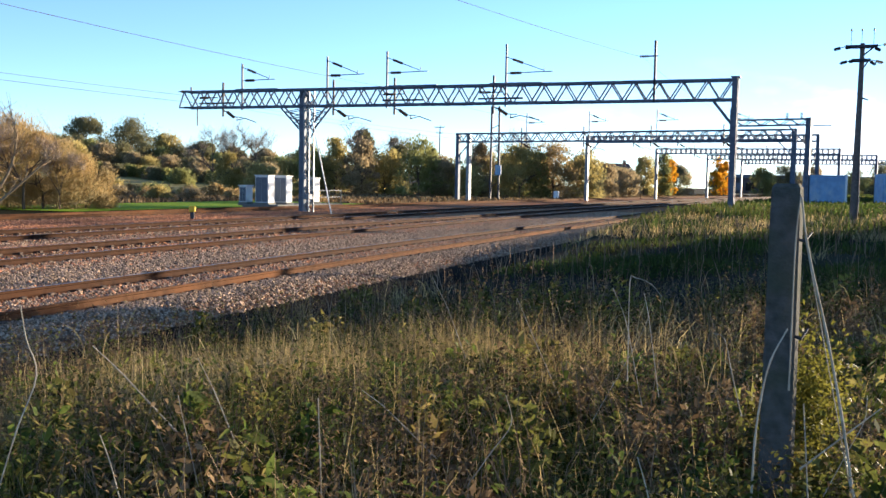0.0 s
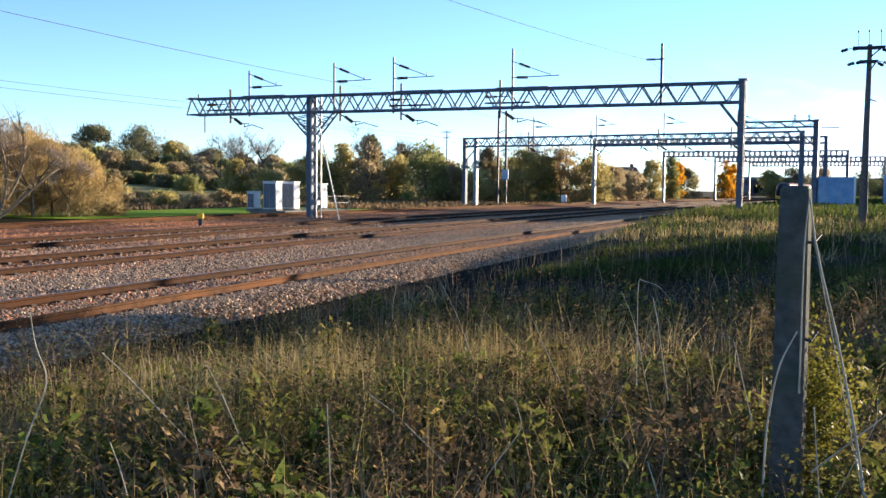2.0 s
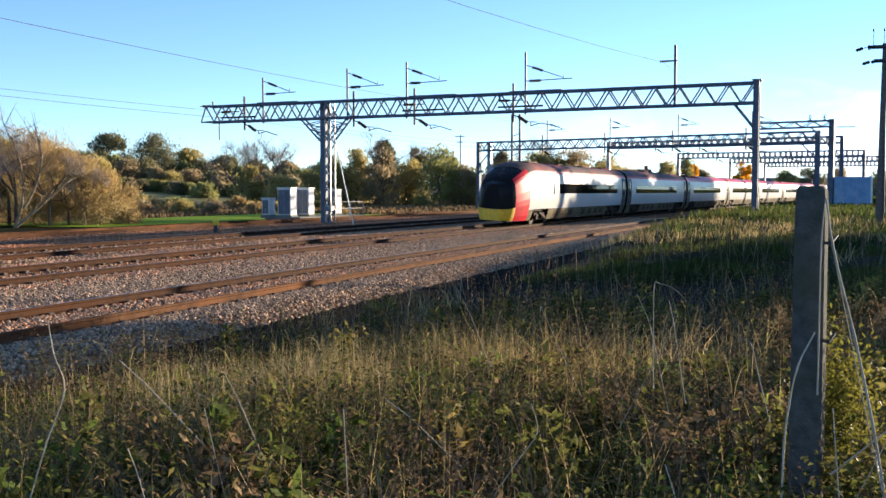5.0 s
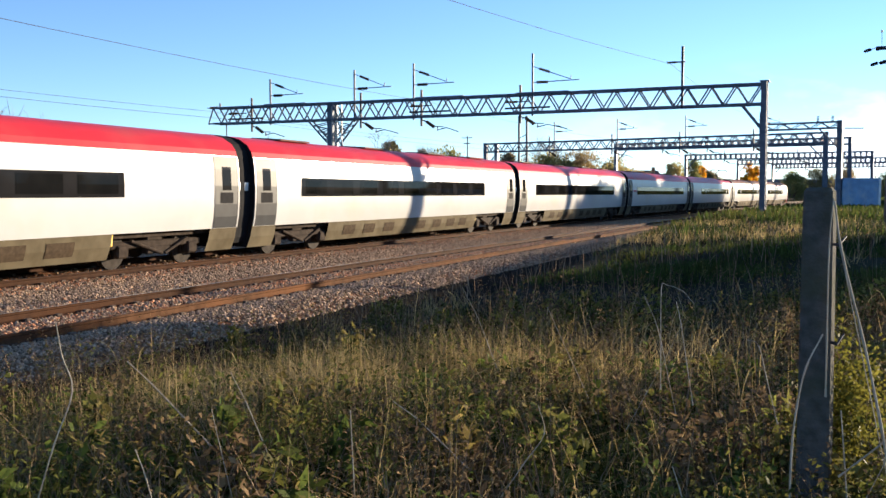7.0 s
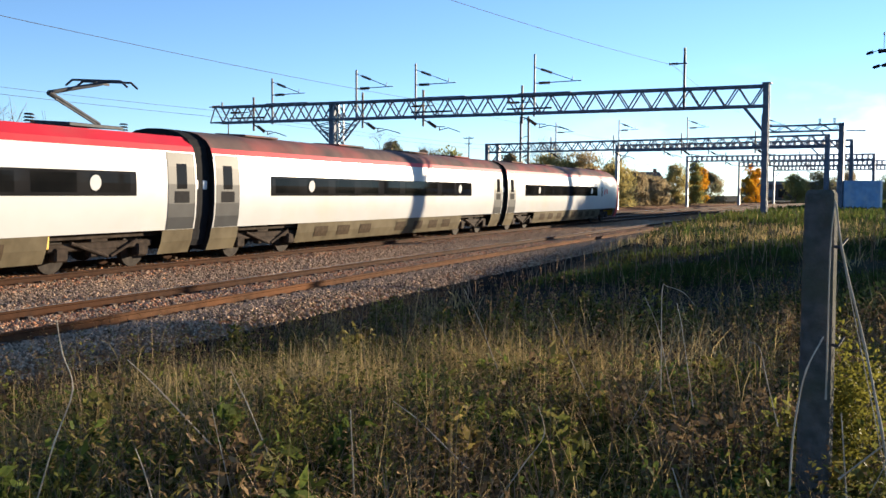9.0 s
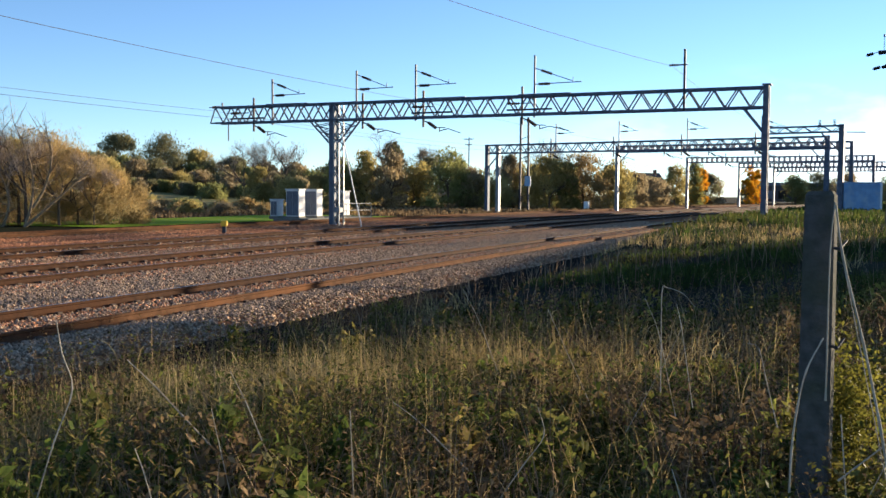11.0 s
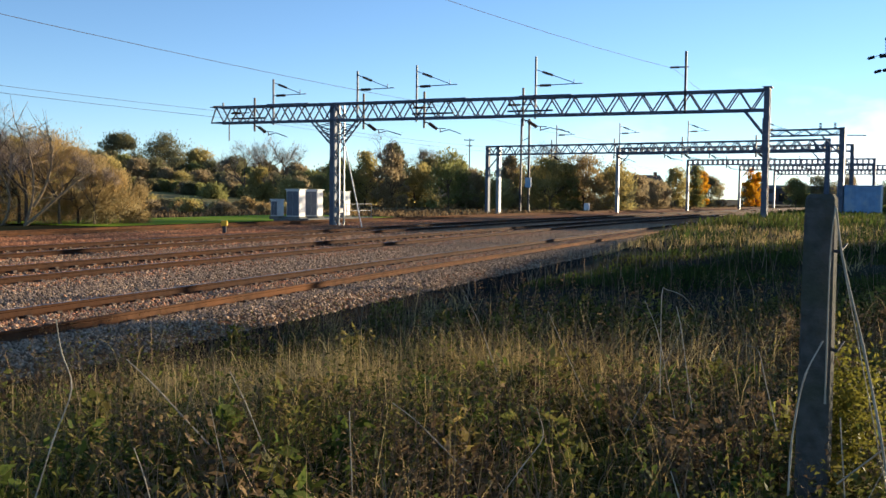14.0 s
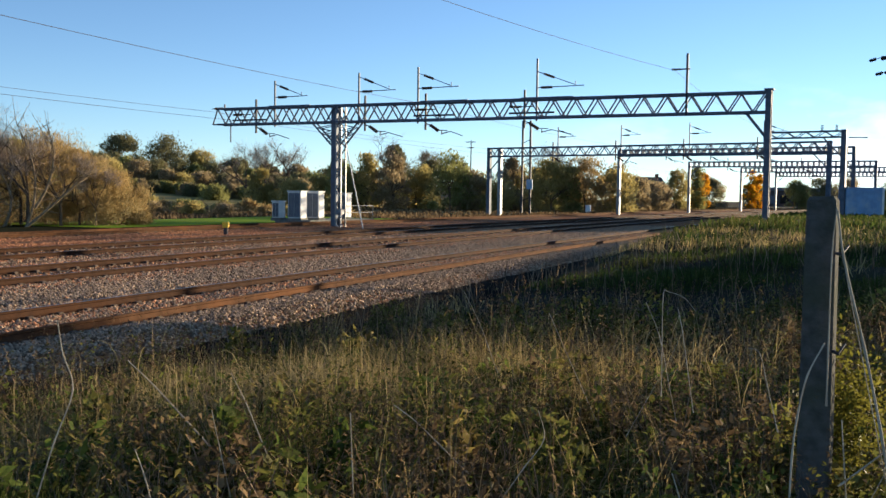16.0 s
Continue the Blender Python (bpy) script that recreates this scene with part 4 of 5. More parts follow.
def utility_pole(p, h, label, arms=True):
    u = thing("utility_pole", label, "utility pole", pose(p[0], p[1], p[2], 0, 0, -20))
    bm = bmesh.new()
    bar(bm, (0, 0, -0.3), (0.04, 0, h), 0.30 if arms else 0.24, 0.16, sides=12)
    part("pole", bm, "wood_pole", u)
    levels = ((h - 0.12, 0.55), (h - 0.62, 0.32)) if arms else ((h - 0.3, 0.8), (h - 1.2, 0.5))
    for z, r in levels:
        bm = bmesh.new()
        box(bm, -r, r, -0.16, -0.06, z - 0.05, z + 0.05, 0.01)
        box(bm, -r * 0.8, r * 0.8, 0.08, 0.16, z - 0.05, z + 0.05, 0.01)
        if arms:
            bar(bm, (0.05, -0.12, z - 0.35), (0.42 * r / 0.55, -0.12, z - 0.03), 0.05)
        arm = part("crossarm", bm, "dark_steel", u)
        if not arms:
            for e in (-r, -r * 0.45, r * 0.45, r):
                bm = bmesh.new()
                bar(bm, (e, -0.11, z + 0.05), (e, -0.11, z + 0.16), 0.10, 0.07, sides=8)
                part("insulator", bm, "insulator", arm)
            continue
        # strain insulators hang outwards from the arm's ends
        for e, dx, dz in ((-r, -0.42, -0.14), (-r * 0.55, -0.25, -0.08), (r, 0.42, 0.06 if r > 0.5 else -0.14), (r * 0.6, 0.3, -0.2)):
            bm = bmesh.new()
            a, b = Vector((e, -0.12, z)), Vector((e + dx, -0.3, z + dz))
            bar(bm, a, b, 0.025, sides=6)
            for k in range(4):
                c = a.lerp(b, 0.45 + 0.13 * k)
                bar(bm, c, c + (b - a).normalized() * 0.035, 0.13, 0.09, sides=10)
            part("insulator", bm, "insulator", arm)
    if arms:
        # pin insulators above the head, a lightning horn and a fuse lower down
        for e in (-0.36, 0.0, 0.4):
            bm = bmesh.new()
            bar(bm, (e, -0.1, h - 0.1), (e, -0.1, h + 0.45), 0.018, sides=6)
            bar(bm, (e, -0.1, h + 0.43), (e, -0.1, h + 0.52), 0.07, 0.05, sides=8)
            part("pin_insulator", bm, "dark_steel", u)
        bm = bmesh.new()
        bar(bm, (0.1, -0.12, h - 2.0), (0.3, -0.2, h - 2.08), 0.06, 0.04, sides=8)
        part("fuse", bm, "dark_steel", u)
        bm = bmesh.new()
        bar(bm, (0.15, -0.05, 0.5), (0.11, -0.05, h - 2.4), 0.03, sides=6)
        part("down_lead", bm, "galv", u)
    return u


def lineside():
    # the cabinets stand on a paved base beyond the tracks
    bm = bmesh.new()
    box(bm, -1.4, 1.6, -3.2, 6.4, -0.5, 0.06, 0.03)
    slab = tagged(part("cabinet_base", bm, "concrete"), "concrete base below the white cabinets", "concrete slab")
    slab.matrix_world = on_line(62.5, -20.4, 0.0)
    t = -math.degrees(heading(60))
    for s, o, w, d, h, lab in ((60.2, -22.05, 0.62, 0.8, 1.35, "small equipment cabinet with a sunlit white side"),
                               (60.0, -20.3, 1.1, 0.8, 2.1, "tall equipment cabinet with doors greyed for shade and a white side"),
                               (62.2, -20.15, 1.05, 0.8, 2.1, "tall equipment cabinet with doors greyed for shade and a white side"),
                               (66.6, -20.3, 0.85, 0.8, 2.0, "equipment cabinet with a white side behind the gantry leg")):
        q = at(s, o, 0.06)
        cabinet((q.x, q.y, q.z), w, d, h, t, lab)
    # railing beside them
    r = thing("railing", "thin grey tubular railing by the cabinets", "railing", on_line(66.0, -19.6, 0.0))
    for y in (-2.0, 0.0, 2.0, 4.0):
        bm = bmesh.new()
        bar(bm, (0, y, -0.2), (0, y, 1.1), 0.05, sides=8)
        part("post", bm, "galv", r)
    for z in (0.55, 1.08):
        bm = bmesh.new()
        bar(bm, (0, -2.0, z), (0, 4.0, z), 0.045, sides=8)
        part("rail", bm, "galv", r)
    # yellow-capped marker post
    q = Vector((-11.06, 48.58, -0.2))
    m = thing("marker_post", "short dark marker post with a yellow top", "marker post", pose(q.x, q.y, q.z))
    bm = bmesh.new()
    box(bm, -0.09, 0.09, -0.07, 0.07, -0.2, 0.36, 0.01)
    part("post", bm, "dark_steel", m)
    bm = bmesh.new()
    box(bm, -0.16, 0.16, -0.12, 0.12, 0.36, 0.66, 0.04)
    part("cap", bm, "yellow", m)
    # guy stay of the gantry
    bm = bmesh.new()
    bar(bm, (-4.78, 57.0, -0.2), (-5.95, 57.0, 5.3), 0.07, sides=6)
    tagged(part("gantry_stay", bm, "cab_white"), "pale sloping stay rod beside the gantry leg", "stay rod")
    # twin mast behind the second gantry
    q = (10.6, 125.0)
    tm = thing("anchor_mast", "pair of dark steel anchor masts with a blue box", "mast", pose(q[0], q[1], 0, 0, 0, -24))
    for x in (-0.55, 0.6):
        bm = bmesh.new()
        bar(bm, (x, 0, -0.4), (x * 0.9, 0, 11.9), 0.24, 0.24)
        part("mast", bm, "dark_steel", tm)
    bm = bmesh.new()
    for z in (1.5, 4.0, 6.5, 9.0, 11.3):
        bar(bm, (-0.55, 0, z), (0.6, 0, z + 0.5), 0.08)
    part("bracing", bm, "dark_steel", tm)
    bm = bmesh.new()
    box(bm, 0.2, 1.0, -0.4, -0.15, 3.0, 4.3, 0.03)
    part("control_box", bm, "blue", tm)
    # white boxes far along the line
    for x, y, h in ((21.5, 143.0, 0.95), (38.6, 193.0, 1.5), (38.0, 190.0, 1.2)):
        z = -0.2
        bm = bmesh.new()
        box(bm, -0.35, 0.35, -0.35, 0.35, 0, h + 0.2, 0.03)
        tagged(part("relay_box", bm, "cab_white"), "small white relay box beside the far tracks", "relay box", group="relay boxes").matrix_world = pose(x, y, z, 0, 0, -25)
    utility_pole((16.33, 35.0, 0.55), 6.68, "tall dark wooden pole with crossarms and insulators")
    utility_pole((4.11, 152.0, -0.3), 11.2, "slim wooden pole by the distant trees", False)
    # blue containers in the yard
    for x, y, w, h, lab in ((32.8, 75.6, 2.8, 2.35, "faded blue metal container in the grass"), (40.6, 79.0, 3.2, 2.6, "blue metal container with a pale end")):
        c = thing("metal_container", lab, "container", pose(x, y, 0.6, 0, 0, -8), group="blue containers")
        bm = bmesh.new()
        box(bm, -w / 2, w / 2, -1.1, 1.1, 0.1, h, 0.03)
        part("body", bm, "blue", c)
        for i in range(10):
            xx = -w / 2 + w * (i + 0.5) / 10
            part("rib", box(bmesh.new(), xx - 0.05, xx + 0.05, -1.14, -1.1, 0.2, h - 0.1), "blue", c)
        bm = bmesh.new()
        box(bm, w / 2 - 0.12, w / 2 + 0.04, -1.16, 1.16, 0.05, h + 0.05, 0.02)
        part("end_frame", bm, "cab_white", c)
        bm = bmesh.new()
        box(bm, -w / 2 - 0.03, w / 2, -1.16, 1.16, h, h + 0.08, 0.02)
        part("lid", bm, "blue", c)
    # house among the trees and a long low building
    h = thing("house", "brick house with a brown roof among distant trees", "house", pose(64.0, 300.0, 1.0, 0, 0, 20))
    bm = bmesh.new()
    box(bm, -4, 4, -3, 3, 0, 5.2)
    part("wall", bm, "brick_far", h)
    bm = bmesh.new()
    v = [bm.verts.new(q) for q in ((-4.3, -3.4, 5.2), (4.3, -3.4, 5.2), (4.3, 3.4, 5.2), (-4.3, 3.4, 5.2), (-4.3, 0, 8.0), (4.3, 0, 8.0))]
    for f in ((0, 1, 5, 4), (2, 3, 4, 5), (0, 4, 3), (1, 2, 5), (0, 3, 2, 1)):
        bm.faces.new([v[i] for i in f])
    roof = part("roof", bm, "slate", h)
    bm = bmesh.new()
    box(bm, 2.2, 3.0, -0.4, 0.4, 6.8, 9.0)
    part("chimney", bm, "brick_far", roof)
    for x in (-2.2, 1.6):
        for z in (1.0, 3.4):
            bm = bmesh.new()
            box(bm, x, x + 1.1, -3.06, -3.0, z, z + 1.2)
            part("window", bm, "glass", h)
    b = thing("depot_building", "long low dark depot building beyond the line", "building", pose(112.0, 285.0, 0.4, 0, 0, 0))
    bm = bmesh.new()
    box(bm, -20, 34, -5, 5, 0, 4.6)
    part("wall", bm, "slate", b)
    bm = bmesh.new()
    box(bm, -21, 35, -5.6, 5.6, 4.6, 5.6, 0.1)
    part("roof", bm, "cab_grey", b)
    for i in range(13):
        bm = bmesh.new()
        box(bm, -18 + i * 4, -15.4 + i * 4, -5.06, -5.0, 0.9, 3.2)
        part("window", bm, "cab_grey" if i % 3 == 0 else "glass", b)


lineside()
fence_post()
stalks()


# ---- plants ----
def quads(centres, along, size, rng, stretch=1.0):
    """Many small leaf faces, pointing anywhere or along the given directions: arrays of vertices and faces."""
    n = len(centres)
    a = rng.normal(size=(n, 3)) if along is None else along
    a /= np.linalg.norm(a, axis=1, keepdims=True)
    b = np.cross(a, rng.normal(size=(n, 3)))
    b /= np.linalg.norm(b, axis=1, keepdims=True)
    sz = size * rng.uniform(0.55, 1.3, (n, 1))
    a, b = a * sz * stretch, b * sz * 0.62
    v = np.empty((n, 4, 3))
    v[:, 0], v[:, 1], v[:, 2], v[:, 3] = centres - a, centres - b, centres + a, centres + b
    f = np.arange(n * 4).reshape(n, 4)
    return v.reshape(-1, 3), f


def fast(name, v, f, material, parent=None):
    """A mesh from numpy arrays of vertices and equal-sided faces."""
    me = bpy.data.meshes.new(name)
    k = f.shape[1]
    me.vertices.add(len(v))
    me.vertices.foreach_set("co", v.astype(np.float32).ravel())
    me.loops.add(f.size)
    me.loops.foreach_set("vertex_index", f.astype(np.int32).ravel())
    me.polygons.add(len(f))
    me.polygons.foreach_set("loop_start", np.arange(0, f.size, k, dtype=np.int32))
    me.update(calc_edges=True)
    me.materials.append(M[material])
    ob = new(name, me)
    if parent:
        ob.parent = parent
    return ob


def limbs(bm, base, h, spread, rng, levels=3, n=4, r=0.2):
    """Trunk and forking limbs."""
    tips = []

    def grow(p, d, length, rad, lev):
        q = p + d * length
        bar(bm, p, q, rad * 2, rad * 1.3, sides=6)
        if lev == 0:
            tips.append(q)
            return
        for _ in range(n if lev == levels else rng.integers(2, 4)):
            e = (d + Vector(rng.normal(size=3)) * spread)
            e.z = abs(e.z) * 0.8 + 0.15
            grow(q, e.normalized(), length * rng.uniform(0.55, 0.85), rad * 0.6, lev - 1)
    grow(Vector(base), Vector((0, 0, 1)), h * 0.3, r, levels)
    return tips


def tree(x, y, h, w, crown, label, seed, leaves=2600, leaf=0.28, category="tree", low=0.12, bare=False, name="tree", group="trees along the line", z=None, stretch=1.7, dense=2.4):
    """Trunk, limbs and an uneven crown of many small leaves, or of twigs when bare."""
    rng = np.random.default_rng(seed)
    zz = float(ground_z([x], [y])[0]) if z is None else z
    t = thing(name, label, category, pose(x, y, zz - 0.05), group=group)
    bm = bmesh.new()
    tips = limbs(bm, (0, 0, -0.2), h * (0.75 if not bare else 1.0), 0.55 if not bare else 0.42, rng, 3 if not bare else 4, 4, max(0.07, h * 0.018))
    part("trunk", bm, "bark", t)
    if bare:
        n = leaves
        tp = np.array([list(p) for p in tips])
        start = tp[rng.integers(0, len(tp), n)] + rng.normal(size=(n, 3)) * h * 0.03
        d = rng.normal(size=(n, 3))
        d[:, 2] = np.abs(d[:, 2]) + 0.5
        d = d / np.linalg.norm(d, axis=1, keepdims=True) * h * rng.uniform(0.05, 0.14, (n, 1))
        s = rng.normal(size=(n, 3))
        s = s / np.linalg.norm(s, axis=1, keepdims=True) * leaf * 0.1
        v = np.stack([start - s, start + s, start + d], 1).reshape(-1, 3)
        fast("crown", v, np.arange(3 * n).reshape(n, 3), "twig", t)
        return t
    nb = 34
    cz = rng.uniform(low, 0.95, nb)
    ang, rr = rng.uniform(0, 6.28, nb), np.sqrt(rng.uniform(0.05, 1, nb))
    prof = np.sin(np.clip(cz * 0.8 + 0.22, 0, 1) * np.pi) ** 0.6
    c = np.stack([np.cos(ang) * rr * w * 0.36 * prof, np.sin(ang) * rr * w * 0.36 * prof, cz * h * 0.92], 1)
    rad = w * rng.uniform(0.08, 0.19, nb)
    leaves, leaf = int(leaves * dense), leaf * 0.66 * dense ** -0.5
    pick = rng.integers(0, nb, leaves)
    d = rng.normal(size=(leaves, 3))
    d /= np.linalg.norm(d, axis=1, keepdims=True)
    p = c[pick] + d * rad[pick][:, None] * (rng.uniform(0.25, 1.0, (leaves, 1)) ** 0.5) * np.array([1, 1, 0.85])
    p[:, 2] = np.clip(p[:, 2], 0.05, None)
    # sprays that break the outline
    k = leaves // 6
    p[:k] += d[:k] * w * 0.10 * rng.uniform(0, 1, (k, 1))
    out = p - np.array([0, 0, h * 0.15])
    out = out / np.linalg.norm(out, axis=1, keepdims=True) + np.array([0, 0, 0.5]) + rng.normal(size=(leaves, 3)) * 0.45
    v, f = quads(p, out, leaf, rng, stretch)
    fast("crown", v, f, crown, t)
    return t


def woods():
    k = 0
    # large willow bushes beyond the rusty track, with bare limbs leaning out of them
    for x, y, h, w in ((-28.6, 60, 6.5, 9.0), (-23.2, 61, 5.3, 7.0), (-34, 66, 8.2, 9.5), (-26.2, 63, 6.7, 8.0), (-21.2, 63, 3.6, 5.2), (-31.0, 61, 7.2, 8.5)):
        tree(x, y, h, w, "willow", "large tawny autumn willow bush with bare twigs showing", 100 + k, 15000, 0.05, "bush", 0.02, name="willow_bush", group="willow bushes", stretch=4.0, dense=1.9)
        k += 1
    for x, y, h in ((-25.4, 58.5, 7.2), (-23.6, 59, 5.8), (-27.4, 58, 7.4), (-29.8, 58, 6.8), (-21.8, 60, 4.4), (-26.5, 60, 6.8)):
        tree(x, y, h, 3, "twig", "bare grey-brown tree with fine twigs", 140 + k, 2200, 0.09, bare=True, name="bare_tree", group="bare trees")
        k += 1
    for i, (a, b, c) in enumerate((((-25.0, 57.3, -0.3), (-23.6, 57.2, 2.6), (-25.6, 57.6, 5.8)), ((-25.0, 57.3, -0.3), (-22.6, 57.0, 1.6), (-20.9, 57.2, 3.3)),
                                   ((-26.4, 57.4, -0.3), (-25.2, 57.2, 1.4), (-26.8, 57.4, 3.4)), ((-24.4, 57.2, 0.9), (-22.9, 57.1, 2.9), (-23.4, 57.3, 5.0)))):
        t = thing("willow_limb", "bare leaning willow limb with side shoots", "tree limb", group="willow limbs")
        a, b, c = Vector(a), Vector(b), Vector(c)
        pts = [a * (1 - u) ** 2 + b * 2 * u * (1 - u) + c * u * u for u in np.linspace(0, 1, 9)]
        part("limb", tube(bmesh.new(), pts, [0.10 - 0.009 * q for q in range(9)], 8), "limb", t)
        shoots = np.random.default_rng(60 + i)
        for q in range(2, 9):
            for _ in range(3):
                d = Vector(shoots.normal(size=3)) * 0.6 + Vector((0, 0, 0.45))
                e = d + Vector(shoots.normal(size=3)) * 0.4
                part("shoot", tube(bmesh.new(), [pts[q], pts[q] + d * 0.5, pts[q] + d * 0.5 + e * 0.5, pts[q] + d * 0.6 + e], [0.03, 0.022, 0.014, 0.006], 5), "limb", t)
    # hedges on the rising field
    rng = np.random.default_rng(5)
    for i in range(30):
        x = -150 + i * 4.2
        tree(x, 268 + 6 * math.sin(i * 0.7), rng.uniform(4, 6), rng.uniform(7, 10), ("dark_crown", "brown_crown", "dark_crown", "green_crown")[i % 4],
             "dense hedgerow bush high on the rising field", 200 + i, 1500, 0.42, "bush", 0.02, name="hedge_bush", group="field hedge")
    for i in range(20):
        x = -100 + i * 4.0
        if i % 4 != 2:
            continue
        tree(x, 182 + 8 * math.sin(i * 1.1), rng.uniform(2.0, 3.4), rng.uniform(5, 8), ("olive", "brown_crown", "green_crown", "willow")[i % 4],
             "low hedge bush across the meadow", 240 + i, 1300, 0.32, "bush", 0.02, name="meadow_bush", group="meadow hedge")
    for i in range(34):
        x = -84 + i * 1.75
        tree(x, 196 + 3 * math.sin(i * 0.9), rng.uniform(2.3, 2.9), rng.uniform(4, 5), ("green_crown", "olive", "green_crown", "brown_crown", "dark_crown")[i % 5],
             "olive-green bush in the clipped field hedge", 700 + i, 1500, 0.26, "bush", 0.0, name="field_hedge_bush", group="lower field hedge", dense=2.0)
    for i in range(22):
        x = -92 + i * 3.2
        tree(x, 236 + 7 * math.sin(i * 1.3), rng.uniform(3.2, 5.0) * (1.35 if i < 7 else 0.85), rng.uniform(7, 10), ("brown_crown", "dark_crown", "dark_crown", "brown_crown", "olive")[i % 5],
             "dense brown thicket bush on the slope", 760 + i, 2200, 0.36, "bush", 0.0, name="slope_bush", group="slope thicket", dense=2.0)
    for i in range(12):
        x = -42 + i * 2.9
        tree(x, 98 + 5 * math.sin(i * 1.7), rng.uniform(0.7, 1.3), rng.uniform(3, 5), ("olive", "brown_crown", "willow")[i % 3],
             "tawny scrub bush at the edge of the green strip", 270 + i, 1500, 0.16, "bush", 0.02, name="scrub_bush", group="meadow scrub")
    for i in range(16):
        x = -48 + i * 2.3
        tree(x, 118 + 8 * math.sin(i * 2.1), rng.uniform(0.7, 1.4) * (2.2 if i in (1, 2, 3, 4) or i > 12 else 1.0), rng.uniform(3, 5), ("olive", "willow", "brown_crown", "green_crown", "olive")[i % 5],
             "tawny thicket bush beyond the green strip", 620 + i, 2200, 0.2, "bush", 0.02, name="thicket_bush", group="thicket")
    for i, (x, y, h, w, c) in enumerate(((-101, 300, 12.0, 17, "dark_crown"), (-87, 300, 11.0, 20, "dark_crown"), (-76, 300, 8, 12, "olive"), (-66, 305, 6.5, 12, "dark_crown"),
                                         (-56, 300, 5.5, 11, "dark_crown"), (-46, 300, 6, 11, "brown_crown"), (-36, 300, 6, 11, "dark_crown"), (-120, 300, 7, 14, "brown_crown"),
                                         (-134, 300, 8, 14, "olive"), (-26, 300, 6, 11, "brown_crown"))):
        tree(x, y, h, w, c, "broad dark tree on the skyline", 300 + i, 3600, 0.45, low=0.12, name="skyline_tree", group="skyline trees")
    # belt of trees behind the cabinets, up to the second gantry
    kinds = ("olive", "brown_crown", "green_crown", "dark_crown", "olive", "brown_crown")
    for i in range(26):
        x = -27 + i * 1.95 + rng.uniform(-1, 1)
        y = 150 + rng.uniform(-8, 16) + (12 if i % 2 else 0)
        h = rng.uniform(6.0, 9.5) * (0.7 if i < 5 else 1.0)
        tree(x, y, h, rng.uniform(6.0, 8.5), kinds[(i * 5 + i // 3) % 6], "mixed autumn tree in the belt behind the railway", 400 + i, 2600, 0.3, low=0.04, name="tree", group="tree belt")
    for i, (x, y, h) in enumerate(((-31, 150, 11.5), (-28, 152, 11.0), (-24.5, 148, 11.5), (-9.5, 165, 12.5), (-4, 165, 11.5), (1, 170, 11.0), (17, 160, 12.0))):
        tree(x, y, h, 4, "twig", "bare tree rising above the belt", 450 + i, 900, 0.25, bare=True, name="bare_tree", group="bare trees")
    tree(-9.2, 178, 13.0, 6.5, "dark_crown", "dark pine with a spreading top", 470, 2600, 0.32, low=0.55)
    tree(-3.4, 172, 11.2, 4.0, "dark_crown", "narrow dark conifer above the tree belt", 471, 1800, 0.28, low=0.1)
    # the big tawny bush and its neighbours
    for i, (x, y, h, w, c) in enumerate(((16.5, 148, 8.6, 9.5, "olive"), (22.0, 150, 9.4, 11, "willow"), (27.5, 152, 8.2, 8.5, "olive"), (30, 170, 8.5, 9, "dark_crown"),
                                         (37, 185, 7.0, 8, "brown_crown"), (43, 192, 6.5, 8, "brown_crown"), (52, 215, 9.5, 9, "olive"), (58, 222, 10.5, 9, "green_crown"),
                                         (47.5, 222, 7, 9, "dark_crown"), (66, 240, 8.0, 9, "dark_crown"), (73, 262, 8.5, 10, "brown_crown"), (85, 262, 8, 10, "dark_crown"),
                                         (92, 250, 8.5, 10, "green_crown"), (100, 255, 9.5, 11, "dark_crown"), (110, 262, 10, 12, "brown_crown"), (122, 262, 9, 12, "green_crown"),
                                         (134, 270, 10, 12, "dark_crown"), (146, 270, 10, 13, "olive"))):
        tree(x, y, h, w, c, "autumn tree beside the curve of the line", 500 + i, 3200, 0.3, low=0.03, group="trees by the curve")
    for i, (x, y, h, w) in enumerate(((58.8, 222, 10.5, 4.4), (60.8, 224, 9.6, 3.6), (80.0, 250, 11.5, 5.0), (82.4, 252, 10.5, 4.0))):
        tree(x, y, h, w, "gold_crown", "tree with bright golden autumn leaves", 540 + i, 3000, 0.26, low=0.03, name="golden_tree", group="golden trees")
    # trees out of view to the right that shade the grass and the far tracks
    for i in range(5):
        q = at(25.0 + 4.6 * i, 27.0)
        tree(q.x, q.y, (2.8, 3.2, 3.7, 4.15, 4.5)[i], 6.2 if i > 1 else 5.0, "green_crown", "dense hedge tree at the edge of the grass", 560 + i, 9000, 0.26, low=0.02, name="hedge_tree", group="hedge at the yard")
    for i, (x, y, h, w) in enumerate(((55.0, 96.5, 8.8, 10), (62, 109, 11.2, 13), (71.0, 124, 11.8, 14), (81, 140, 12.2, 14))):
        tree(x, y, h, w, "dark_crown", "tall tree at the edge of the yard", 580 + i, 15000, 0.6, low=0.03, name="yard_tree", group="yard trees")


woods()


